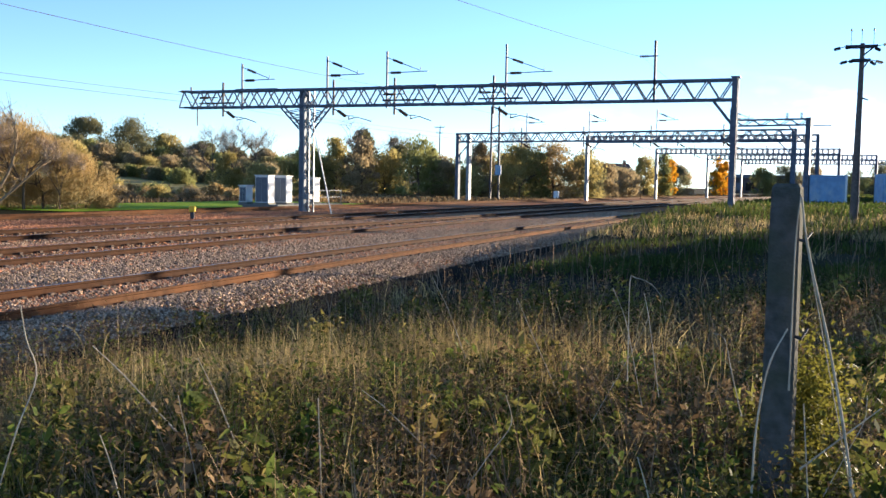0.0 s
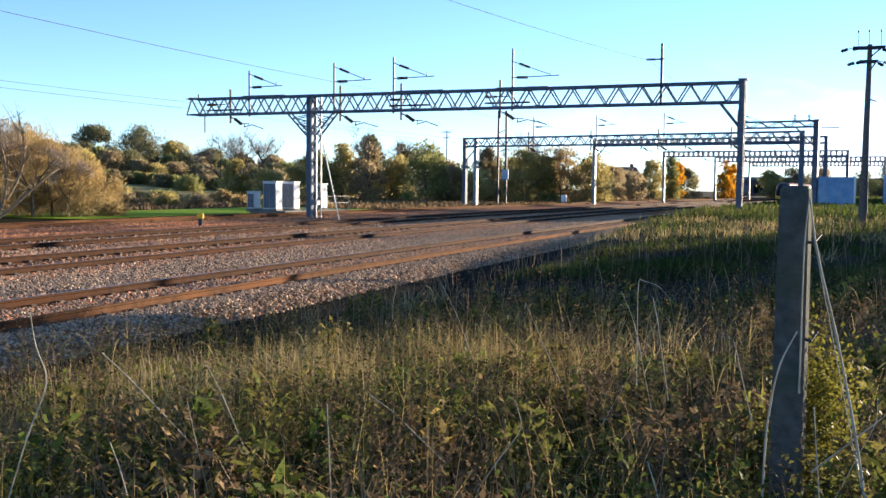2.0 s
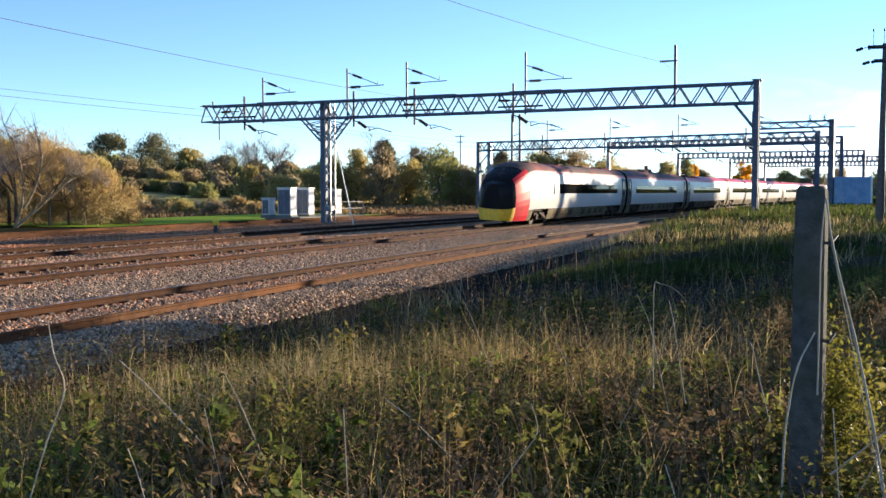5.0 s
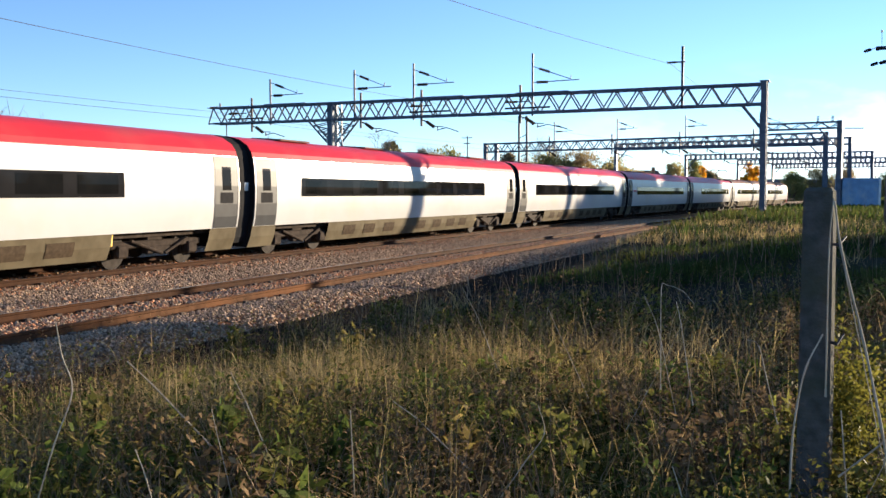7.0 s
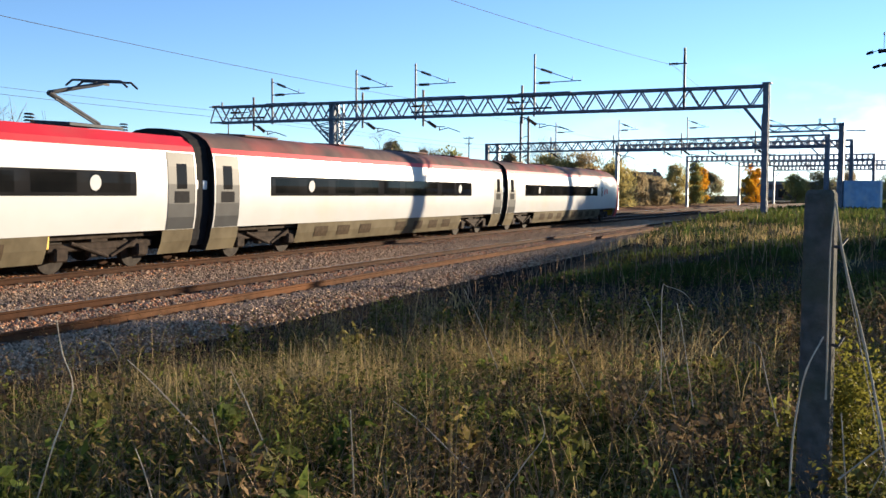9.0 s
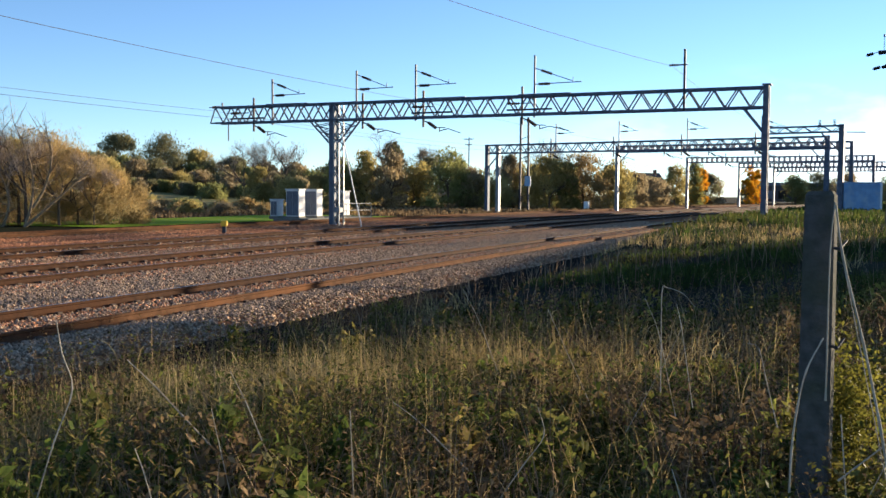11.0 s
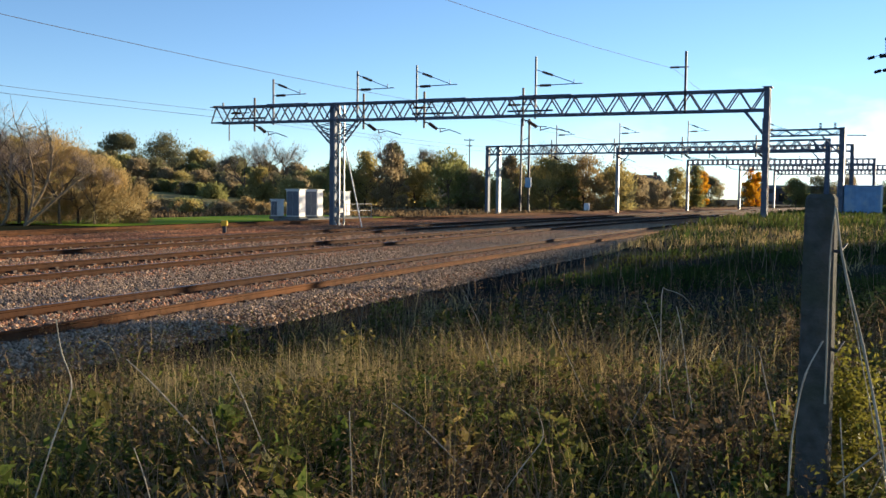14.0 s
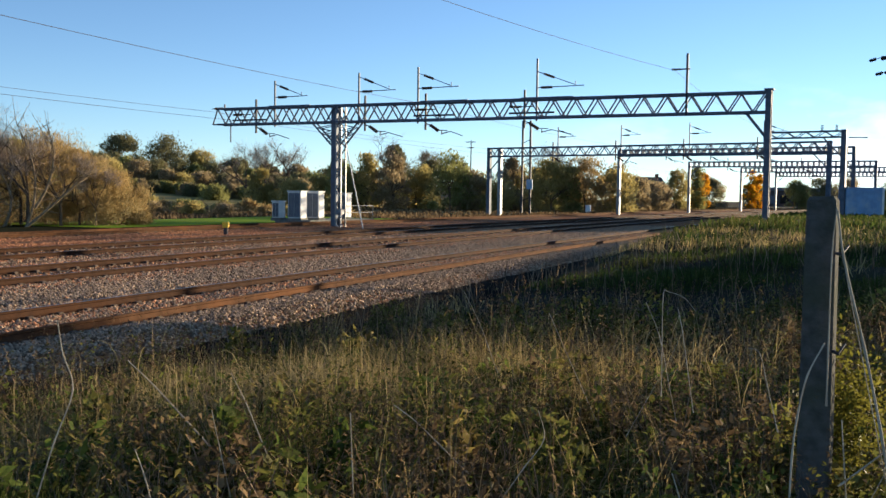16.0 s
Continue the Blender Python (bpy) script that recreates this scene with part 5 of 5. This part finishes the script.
def wedge(n, near, far, rng, power=1.0, half=0.52):
    """Points on the grass bank in front of the camera, denser near by."""
    out = []
    while sum(len(o) for o in out) < n:
        d = near * (far / near) ** (rng.uniform(0, 1, n) ** power)
        t = rng.uniform(-half, half + 0.03, n)
        x, y = d * t, d
        s, o = station(x, y)
        ok = o > 8.5 + 1.5 * (1 - ramp(s, 9, 22)) + rng.uniform(-0.3, 0.3, n)
        # a bare hollow between the weeds and the post
        ok &= rng.uniform(0, 1, n) > 0.86 * np.exp(-((x - 2.15) / 1.0) ** 2 - ((y - 8.0) / 1.7) ** 2)
        out.append(np.stack([x[ok], y[ok]], 1))
    p = np.concatenate(out)[:n]
    return p, ground_z(p[:, 0], p[:, 1])


def blades(name, p, z, h, width, lean, material, label, rng, category="grass"):
    """Bent grass blades or stalks, two segments each."""
    n = len(p)
    base = np.stack([p[:, 0], p[:, 1], z - 0.03], 1)
    ang = rng.uniform(0, 2 * np.pi, n)
    d = np.stack([np.cos(ang), np.sin(ang), np.zeros(n)], 1)
    face = rng.uniform(0, 2 * np.pi, n)
    w = np.stack([np.cos(face), np.sin(face), np.zeros(n)], 1) * np.asarray(width).reshape(-1, 1)
    h = np.asarray(h).reshape(-1, 1)
    bend = np.abs(rng.normal(size=(n, 1))) * lean
    up = np.array([[0, 0, 1.0]])
    m = base + up * h * 0.55 + d * h * bend * 0.35
    tip = base + up * h * (1 - 0.35 * np.minimum(bend, 1.2)) + d * h * bend
    v = np.stack([base - w, base + w, m + w * 0.75, m - w * 0.75, tip], 1).reshape(-1, 3)
    i = np.arange(n)[:, None] * 5
    f = np.concatenate([i + [0, 1, 2], i + [0, 2, 3], i + [3, 2, 4]], 0)
    tagged(fast(name, v, f, material), label, category, kind="stuff")


def patch(p, scale, seed):
    """Smooth random field over the ground, about 0 to 1."""
    rng = np.random.default_rng(seed)
    out = np.zeros(len(p))
    for _ in range(6):
        k = rng.normal(size=2) * scale
        out += np.sin(p @ k + rng.uniform(0, 6.28))
    return 0.5 + out / 5.0


def weeds(name, material, n, h0, h1, per, size, label, seed, near=3.0, far=14.0):
    """Weed plants: a thin stem with pairs of drooping pointed leaves up its length."""
    rng = np.random.default_rng(seed)
    p, z = wedge(n * 2, near, far, rng, 0.95)
    keep = patch(p, 1.5, seed) + rng.uniform(-0.14, 0.14, len(p)) > 0.56
    p, z = p[keep][:n], z[keep][:n]
    n = len(p)
    h = rng.uniform(h0, h1, n)
    tilt = rng.normal(size=(n, 2)) * 0.32
    k = np.tile(np.linspace(0.2, 1.0, per), (n, 1)) + rng.uniform(-0.03, 0.03, (n, per))
    cx = p[:, 0, None] + tilt[:, 0, None] * h[:, None] * k ** 1.5
    cy = p[:, 1, None] + tilt[:, 1, None] * h[:, None] * k ** 1.5
    cz = z[:, None] + h[:, None] * k
    c = np.stack([cx, cy, cz], 2).reshape(-1, 3)
    a = (np.arange(per)[None] * 2.4 + rng.uniform(0, 6.28, (n, 1)) + rng.normal(size=(n, per)) * 0.5).reshape(-1)
    L = (size * rng.uniform(0.6, 1.4, (n, per)) * (1.25 - 0.6 * k)).reshape(-1, 1)
    drop = rng.uniform(-0.7, 1.0, (len(a), 1))
    d = np.concatenate([np.cos(a)[:, None], np.sin(a)[:, None], -drop], 1)
    side = np.stack([-np.sin(a), np.cos(a), rng.uniform(-0.5, 0.5, len(a))], 1)
    mid = c + d * L * 0.55 + np.array([[0, 0, 0.25]]) * L
    tip = c + d * L * 1.35
    v = np.stack([c, mid - side * L * 0.38, tip, mid + side * L * 0.38], 1).reshape(-1, 3)
    f = np.arange(len(c) * 4).reshape(-1, 4)
    tagged(fast(name, v, f, material), label, "weeds", kind="stuff")
    base = np.stack([p[:, 0], p[:, 1], z - 0.03], 1)
    top = c.reshape(n, per, 3)[:, -1]
    w = np.array([[0.004, 0.002, 0.0]])
    v = np.stack([base - w, base + w, top], 1).reshape(-1, 3)
    tagged(fast(name + "_stems", v, np.arange(3 * n).reshape(n, 3), "stalk"), "thin brown stems of the weeds", "plant stalks", kind="stuff")


def meadow():
    rng = np.random.default_rng(11)
    p, z = wedge(150000, 3.0, 60, rng, 1.0)
    q = patch(p, 1.1, 1)
    s, o = station(p[:, 0], p[:, 1])
    far_bank = ramp(s, 24, 32)
    keep = (q + rng.uniform(-0.18, 0.18, len(p)) > 0.44 - 0.1 * far_bank) & (rng.uniform(0, 1, len(p)) > 0.5 * far_bank)
    p, z, q, o = p[keep], z[keep], q[keep], o[keep]
    dist = np.hypot(p[:, 0], p[:, 1])
    edge = 0.45 + 0.55 * ramp(o, 9.8, 12.5)
    tuft = np.clip(patch(p, 2.6, 8), 0, 1)
    s = station(p[:, 0], p[:, 1])[0]
    low = 1 - 0.45 * ramp(p[:, 1], 8.5, 11) * (1 - ramp(s, 26, 34))
    h = low * rng.uniform(0.2, 0.66, len(p)) * (0.25 + 0.6 * np.clip(q, 0, 1) + 0.5 * tuft ** 2) * edge
    blades("grass", p, z, h, 0.0015 + 0.0004 * dist, 1.15, "grass", "tall unmown green grass on the bank", rng)
    p, z = wedge(90000, 3.0, 60, rng, 1.0)
    s, o = station(p[:, 0], p[:, 1])
    q = patch(p, 1.0, 2)
    far = ramp(p[:, 1], 6, 9) * (1 - ramp(p[:, 1], 20, 30))
    dim = 0.5 * ramp(p[:, 0], -0.6, 1.2) * (1 - ramp(p[:, 1], 20, 30))
    keep = q + rng.uniform(-0.2, 0.2, len(p)) - 0.22 * far - dim * (1 - ramp(s, 22, 30)) + 0.12 * ramp(s, 24, 32) > 0.63
    p, z, o = p[keep], z[keep], o[keep]
    dist = np.hypot(p[:, 0], p[:, 1])
    s = station(p[:, 0], p[:, 1])[0]
    blades("dry_grass", p, z, rng.uniform(0.3, 0.8, len(p)) * (1 - 0.5 * ramp(s, 24, 34)) * (0.5 + 0.5 * ramp(o, 9.8, 12.5)), 0.0012 + 0.00033 * dist, 1.2, "straw", "dry straw-coloured grass among the green", rng)
    # the pale tussock of dead grass
    p = np.array([[-0.95, 6.5]]) + rng.normal(size=(14000, 2)) * np.array([[0.85, 0.5]])
    p = np.concatenate([p, np.array([[0.05, 6.9]]) + rng.normal(size=(3000, 2)) * np.array([[0.3, 0.35]])])
    p = p[patch(p, 3.0, 41) + rng.uniform(-0.3, 0.3, len(p)) > 0.42]
    blades("straw_tussock", p, ground_z(p[:, 0], p[:, 1]), rng.uniform(0.4, 0.88, len(p)), 0.0028, 0.75, "straw", "pale tussock of dead straw-coloured grass", rng)
    p, z = wedge(2600, 2.8, 40, rng, 0.9)
    keep = (p[:, 0] < 0.6) | (p[:, 1] > 20) | (rng.uniform(0, 1, len(p)) < 0.3)
    p, z = p[keep], z[keep]
    blades("dead_stalks", p, z, rng.uniform(0.4, 1.0, len(p)), 0.0022 + 0.00028 * np.hypot(p[:, 0], p[:, 1]), 0.55, "stalk", "dead upright weed stalks", rng, "plant stalks")
    weeds("nettles", "leaf", 1900, 0.25, 0.85, 24, 0.028, "nettles and bramble with green and yellowing leaves", 31)
    weeds("withered_weeds", "dead_leaf", 2200, 0.35, 0.9, 22, 0.02, "withered brown weeds with curled leaves", 32)
    weeds("dock_weeds", "dead_leaf", 260, 0.6, 1.05, 30, 0.024, "tall rusty dock weeds gone to seed", 34, 4.5, 13.0)
    weeds("brambles", "bramble_leaf", 620, 0.3, 0.7, 22, 0.04, "low brambles with broad green leaves", 33, 3.0, 6.5)
    p, z = wedge(2600, 2.7, 9, rng, 0.9)
    blades("bent_stems", p, z, rng.uniform(0.4, 0.9, len(p)), 0.0024 + 0.0002 * np.hypot(p[:, 0], p[:, 1]), 1.3, "straw", "bent and broken straw-coloured stems", rng, "plant stalks")
    p, z = wedge(1500, 5.5, 13, rng, 1.0)
    keep = (patch(p, 1.6, 52) > 0.5) & ((p[:, 0] < 0.5) | (rng.uniform(0, 1, len(p)) < 0.15))
    p, z = p[keep], z[keep]
    blades("seeding_stems", p, z, rng.uniform(0.5, 0.95, len(p)), 0.0012 + 0.00035 * np.hypot(p[:, 0], p[:, 1]), 0.7, "straw", "pale seeding grass stems above the weeds", rng, "plant stalks")
    # tufts of long fine grass, green and straw, with arching seed heads
    for name, mt, count, blade, h0, h1, label in (("green_tufts", "grass", 150, 150, 0.28, 0.62, "tufts of long green grass with arching blades"),
                                                 ("straw_tufts", "straw", 55, 90, 0.3, 0.66, "tufts of long straw-coloured grass")):
        c, _ = wedge(count, 3.4, 13.5, rng, 0.8)
        c = c[(c[:, 0] < 0.6 + 0.05 * c[:, 1]) | (c[:, 1] < 7.5)]
        p = np.repeat(c, blade, 0) + rng.normal(size=(len(c) * blade, 2)) * 0.085
        size = np.repeat(rng.uniform(0.7, 1.15, len(c)), blade)
        blades(name, p, ground_z(p[:, 0], p[:, 1]), rng.uniform(h0, h1, len(p)) * size, 0.0016 + 0.00028 * p[:, 1], 0.8, mt, label, rng)
    p, z = wedge(90, 5.0, 11.0, rng, 0.8)
    v, f = [], []
    for (x, y), g in zip(p, z):
        a, h, reach = rng.uniform(0, 6.28), rng.uniform(0.45, 0.8), rng.uniform(0.1, 0.4)
        line = [np.array([x + math.cos(a) * reach * u ** 2.2, y + math.sin(a) * reach * u ** 2.2, g + h * math.sin(u * 1.75) / 1.0]) for u in np.linspace(0, 1, 8)]
        for k in range(7):
            w = 0.0012 + 0.00022 * y if k < 5 else 0.0045
            side = np.array([w, w * 0.3, 0.0])
            n0 = len(v)
            v += [line[k] - side, line[k] + side, line[k + 1] + side, line[k + 1] - side]
            f.append((n0, n0 + 1, n0 + 2, n0 + 3))
    tagged(fast("seed_grass", np.array(v), np.array(f), "straw"), "arching grass stems with drooping seed heads", "grass", kind="stuff")
    # leafy mounds with dark hollows between them
    for name, mt, count, near, far, size, label in (("bramble_mounds", "bramble_leaf", 70, 3.0, 7.5, 0.036, "low mounds of bramble with green leaves"),
                                                   ("nettle_mounds", "leaf", 110, 4.5, 13.0, 0.034, "clumps of nettle and dock with yellowing leaves"),
                                                   ("withered_mounds", "dead_leaf", 50, 3.5, 12.0, 0.026, "clumps of withered brown weeds")):
        p, z = wedge(count, near, far, rng, 0.9)
        c = []
        for (x, y), g in zip(p, z):
            k = 260
            r, top = rng.uniform(0.16, 0.38), rng.uniform(0.3, 0.72)
            a, e = rng.uniform(0, 6.28, k), rng.uniform(0, 1, k) ** 0.5
            hh = rng.uniform(0.3, 1.0, k)
            c.append(np.stack([x + r * e * np.cos(a), y + r * e * np.sin(a), g + top * hh * (1 - 0.55 * e ** 2)], 1))
        v, f = quads(np.concatenate(c), None, size, rng, 1.3)
        tagged(fast(name, v, f, mt), label, "weeds", kind="stuff")
    # yellow-green clump at the foot of the fence post
    for count, at_, spread, size, mt, name, label in ((4200, (1.68, 3.97, 0.93), (0.08, 0.09, 0.15), 0.010, "yellow_leaf", "ivy_clump", "yellow-green leafy clump at the foot of the fence post"),
                                                     (900, (1.72, 3.75, 0.58), (0.14, 0.12, 0.15), 0.024, "bramble_leaf", "bramble_clump", "broad bramble leaves below the fence post")):
        c = np.array([at_]) + rng.normal(size=(count, 3)) * np.array([spread])
        v, f = quads(c, None, size, rng, 1.2)
        tagged(fast(name, v, f, mt), label, "weeds", kind="stuff")
    # low turf on the field beyond the tracks and far grass to the right
    n = 60000
    d = 40 * (7.0 ** rng.uniform(0, 1, n))
    pp = np.stack([d * rng.uniform(-0.55, 0.6, n), d], 1)
    s, o = station(pp[:, 0], pp[:, 1])
    ok = ((o < -20.5) & (o > -70) & ~((o > -35) & (s < 82))) | (o > 11)
    pp = pp[ok]
    zz = ground_z(pp[:, 0], pp[:, 1])
    o = station(pp[:, 0], pp[:, 1])[1]
    for side, name, mt, label in ((o > 0, "field_grass", "grass", "short grass beside the yard"), (o < 0, "tawny_grass", "dead_leaf", "short tawny grass and scrub beyond the railway")):
        q = pp[side]
        blades(name, q, zz[side], rng.uniform(0.2, 0.5, len(q)), 0.0011 * np.hypot(q[:, 0], q[:, 1]), 0.5, mt, label, rng)


meadow()


def tall_nettle(x, y, h, seed, dry=False):
    """A tall nettle: stem with crossed pairs of drooping toothed leaves and seed strings below each pair."""
    rng = np.random.default_rng(seed)
    g = float(ground_z([x], [y])[0])
    t = thing("tall_nettle", "tall withered nettle stem with curled brown leaves" if dry else "tall nettle with drooping green leaves", "nettle", pose(x, y, g - 0.03), group="tall nettles")
    lean = rng.normal(size=2) * 0.09
    line = [Vector((lean[0] * u * u * h, lean[1] * u * u * h, h * u)) for u in np.linspace(0, 1, 7)]
    part("stem", tube(bmesh.new(), line, [0.0055 - 0.0005 * k for k in range(7)], 5), "stalk", t)
    n = 11
    for i in range(n):
        u = 0.25 + 0.74 * i / (n - 1)
        c = Vector((lean[0] * u * u * h, lean[1] * u * u * h, h * u))
        for e in (0.0, math.pi):
            if rng.uniform() < 0.18:
                continue
            a = i * 1.5708 + e + rng.normal() * 0.3
            L = (0.062 - 0.036 * (u - 0.25)) * rng.uniform(0.75, 1.2)
            d, sd = Vector((math.cos(a), math.sin(a), 0)), Vector((-math.sin(a), math.cos(a), 0))
            bm = bmesh.new()
            spine = [c + d * L * q + Vector((0, 0, -L * (0.15 + rng.uniform(0.3, 0.7)) * q * q * 1.4)) for q in (0.0, 0.3, 0.6, 0.9, 1.25)]
            ws = [0.08, 0.34, 0.36, 0.22, 0.0]
            if dry:
                ws = [w * 0.55 for w in ws]
            left = [bm.verts.new(p + sd * w * L + Vector((0, 0, w * L * 0.35))) for p, w in zip(spine, ws)]
            mid = [bm.verts.new(p) for p in spine]
            right = [bm.verts.new(p - sd * w * L + Vector((0, 0, w * L * 0.35))) for p, w in zip(spine, ws)]
            for k in range(4):
                bm.faces.new((left[k], mid[k], mid[k + 1], left[k + 1]))
                bm.faces.new((mid[k], right[k], right[k + 1], mid[k + 1]))
            part("leaf", bm, "dead_leaf" if dry else "bramble_leaf", t, smooth=True)


def nettles():
    tall_nettle(-0.18, 7.60, 0.56, 900)
    tall_nettle(-0.12, 7.50, 0.44, 901)
    tall_nettle(0.32, 7.00, 0.50, 902)
    tall_nettle(0.93, 5.60, 0.70, 903)
    tall_nettle(1.03, 5.50, 0.67, 904, True)
    tall_nettle(1.01, 5.80, 0.65, 905)
    tall_nettle(1.33, 5.30, 0.78, 906, True)
    tall_nettle(1.34, 4.60, 0.60, 907)
    tall_nettle(1.38, 4.50, 0.59, 908)
    tall_nettle(1.05, 4.40, 0.50, 909)
    tall_nettle(-0.42, 8.20, 0.24, 910, True)
    tall_nettle(0.08, 7.20, 0.26, 911, True)
    tall_nettle(0.19, 7.40, 0.28, 912)
    tall_nettle(0.68, 4.80, 0.43, 913)
    tall_nettle(-0.42, 5.20, 0.36, 914, True)
    tall_nettle(-0.67, 4.60, 0.45, 915)
    tall_nettle(1.80, 4.00, 0.72, 916)
    tall_nettle(1.78, 3.80, 0.64, 917)
    tall_nettle(1.24, 3.90, 0.51, 918)
    tall_nettle(-0.06, 4.40, 0.47, 919)
    tall_nettle(-1.31, 5.20, 0.39, 920)
    tall_nettle(-2.00, 5.60, 0.42, 921)
    tall_nettle(0.49, 6.20, 0.41, 922, True)
    tall_nettle(1.17, 5.60, 0.52, 923, True)


nettles()


def mown_field():
    """The bright green strip beyond the rusty track."""
    bm = bmesh.new()
    ss = np.linspace(44, 80, 19)
    rows = []
    for s in ss:
        row = []
        for o in np.linspace(-22.5, -34, 12):
            q = at(s, o)
            row.append(bm.verts.new((q.x, q.y, float(ground_z([q.x], [q.y])[0]) + 0.05)))
        rows.append(row)
    for a, b in zip(rows, rows[1:]):
        for i in range(11):
            bm.faces.new((a[i], a[i + 1], b[i + 1], b[i]))
    tagged(part("lawn", bm, "field", smooth=True), "bright green short-grass strip beyond the rusty track", "grass field", kind="structure")


mown_field()


def hillside():
    """The tawny pasture on the slope beyond the meadow."""
    xs, ys = np.linspace(-170, 10, 61), np.linspace(118, 296, 61)
    gx, gy = np.meshgrid(xs, ys)
    z = ground_z(gx.ravel(), gy.ravel()) + 0.06
    v = np.stack([gx.ravel(), gy.ravel(), z], 1)
    i, j = np.meshgrid(np.arange(60), np.arange(60))
    q = (j * 61 + i).ravel()
    fast("pasture", v, np.stack([q, q + 1, q + 62, q + 61], 1), "tan_field")
    tagged(bpy.data.objects["pasture"], "tawny pasture on the slope behind the railway", "field", kind="structure")


hillside()


def stones():
    """Loose ballast stones near the camera."""
    rng = np.random.default_rng(21)
    oct_v = np.array([(1, 0, 0), (-1, 0, 0), (0, 1, 0), (0, -1, 0), (0, 0, 1), (0, 0, -1)], float)
    oct_f = np.array([(0, 2, 4), (2, 1, 4), (1, 3, 4), (3, 0, 4), (2, 0, 5), (1, 2, 5), (3, 1, 5), (0, 3, 5)])
    for name, mt, n, rust in (("ballast_stones", "stone", 150000, False), ("rusty_ballast_stones", "rust_stone", 85000, True)):
        s = 6 + 70 * rng.uniform(0, 1, n) ** 1.4
        if rust:
            base = np.array([4.7, 5.6, 1.2, 0.3, -2.0, -5.6, -7.6, -9.5, -12.0, -14.3, -15.6, -17.0])[rng.integers(0, 12, n)]
            o = base + rng.normal(size=n) * 0.45
        else:
            o = np.where(rng.uniform(0, 1, n) < 0.8, np.where(rng.uniform(0, 1, n) < 0.22, 6.6 + 1.5 * rng.uniform(0, 1, n) ** 1.3, rng.uniform(0.9, 7.15, n)), rng.uniform(-10, 0.9, n))
        keep = np.ones(n, bool)
        for c, _, _, _ in TRACKS:
            for r in (c + 0.755, c - 0.755):
                keep &= np.abs(o - r) > 0.09
        s, o = s[keep], o[keep]
        a = np.interp(s, SS, AA)
        x = np.interp(s, SS, PX) + o * np.cos(a)
        y = np.interp(s, SS, PY) - o * np.sin(a)
        z = np.interp(-o, [-b[0] for b in BED], [b[1] for b in BED]) + 0.008
        c = np.stack([x, y, z], 1)
        k = len(c)
        size = rng.uniform(0.022, 0.05, (k, 1, 1))
        v = oct_v[None] * size * rng.uniform(0.6, 1.2, (k, 6, 1)) + rng.normal(size=(k, 6, 3)) * 0.006
        t = rng.uniform(0, 6.28, k)
        ct, st = np.cos(t)[:, None], np.sin(t)[:, None]
        vx, vy = v[:, :, 0] * ct - v[:, :, 1] * st, v[:, :, 0] * st + v[:, :, 1] * ct
        v = np.stack([vx, vy, v[:, :, 2] * 0.8], 2) + c[:, None]
        f = (oct_f[None] + np.arange(k)[:, None, None] * 6).reshape(-1, 3)
        tagged(fast(name, v.reshape(-1, 3), f, mt), "loose broken ballast stones between the rails" if not rust else "rust-stained ballast stones along the rails", "ballast", kind="stuff")


stones()


# ---- what moves: the train runs through along the line ----
def motions():
    for i, car in enumerate(CARS):
        rows = []
        for k in range(33):
            t = k * 0.5
            s = GAP0 + PITCH * (i - 3 + 0.5) - SPEED * (t - 7.0)
            rows.append((t, on_line(s, 0.0, 0.048, 3.67)))
        walk(car, rows)


motions()
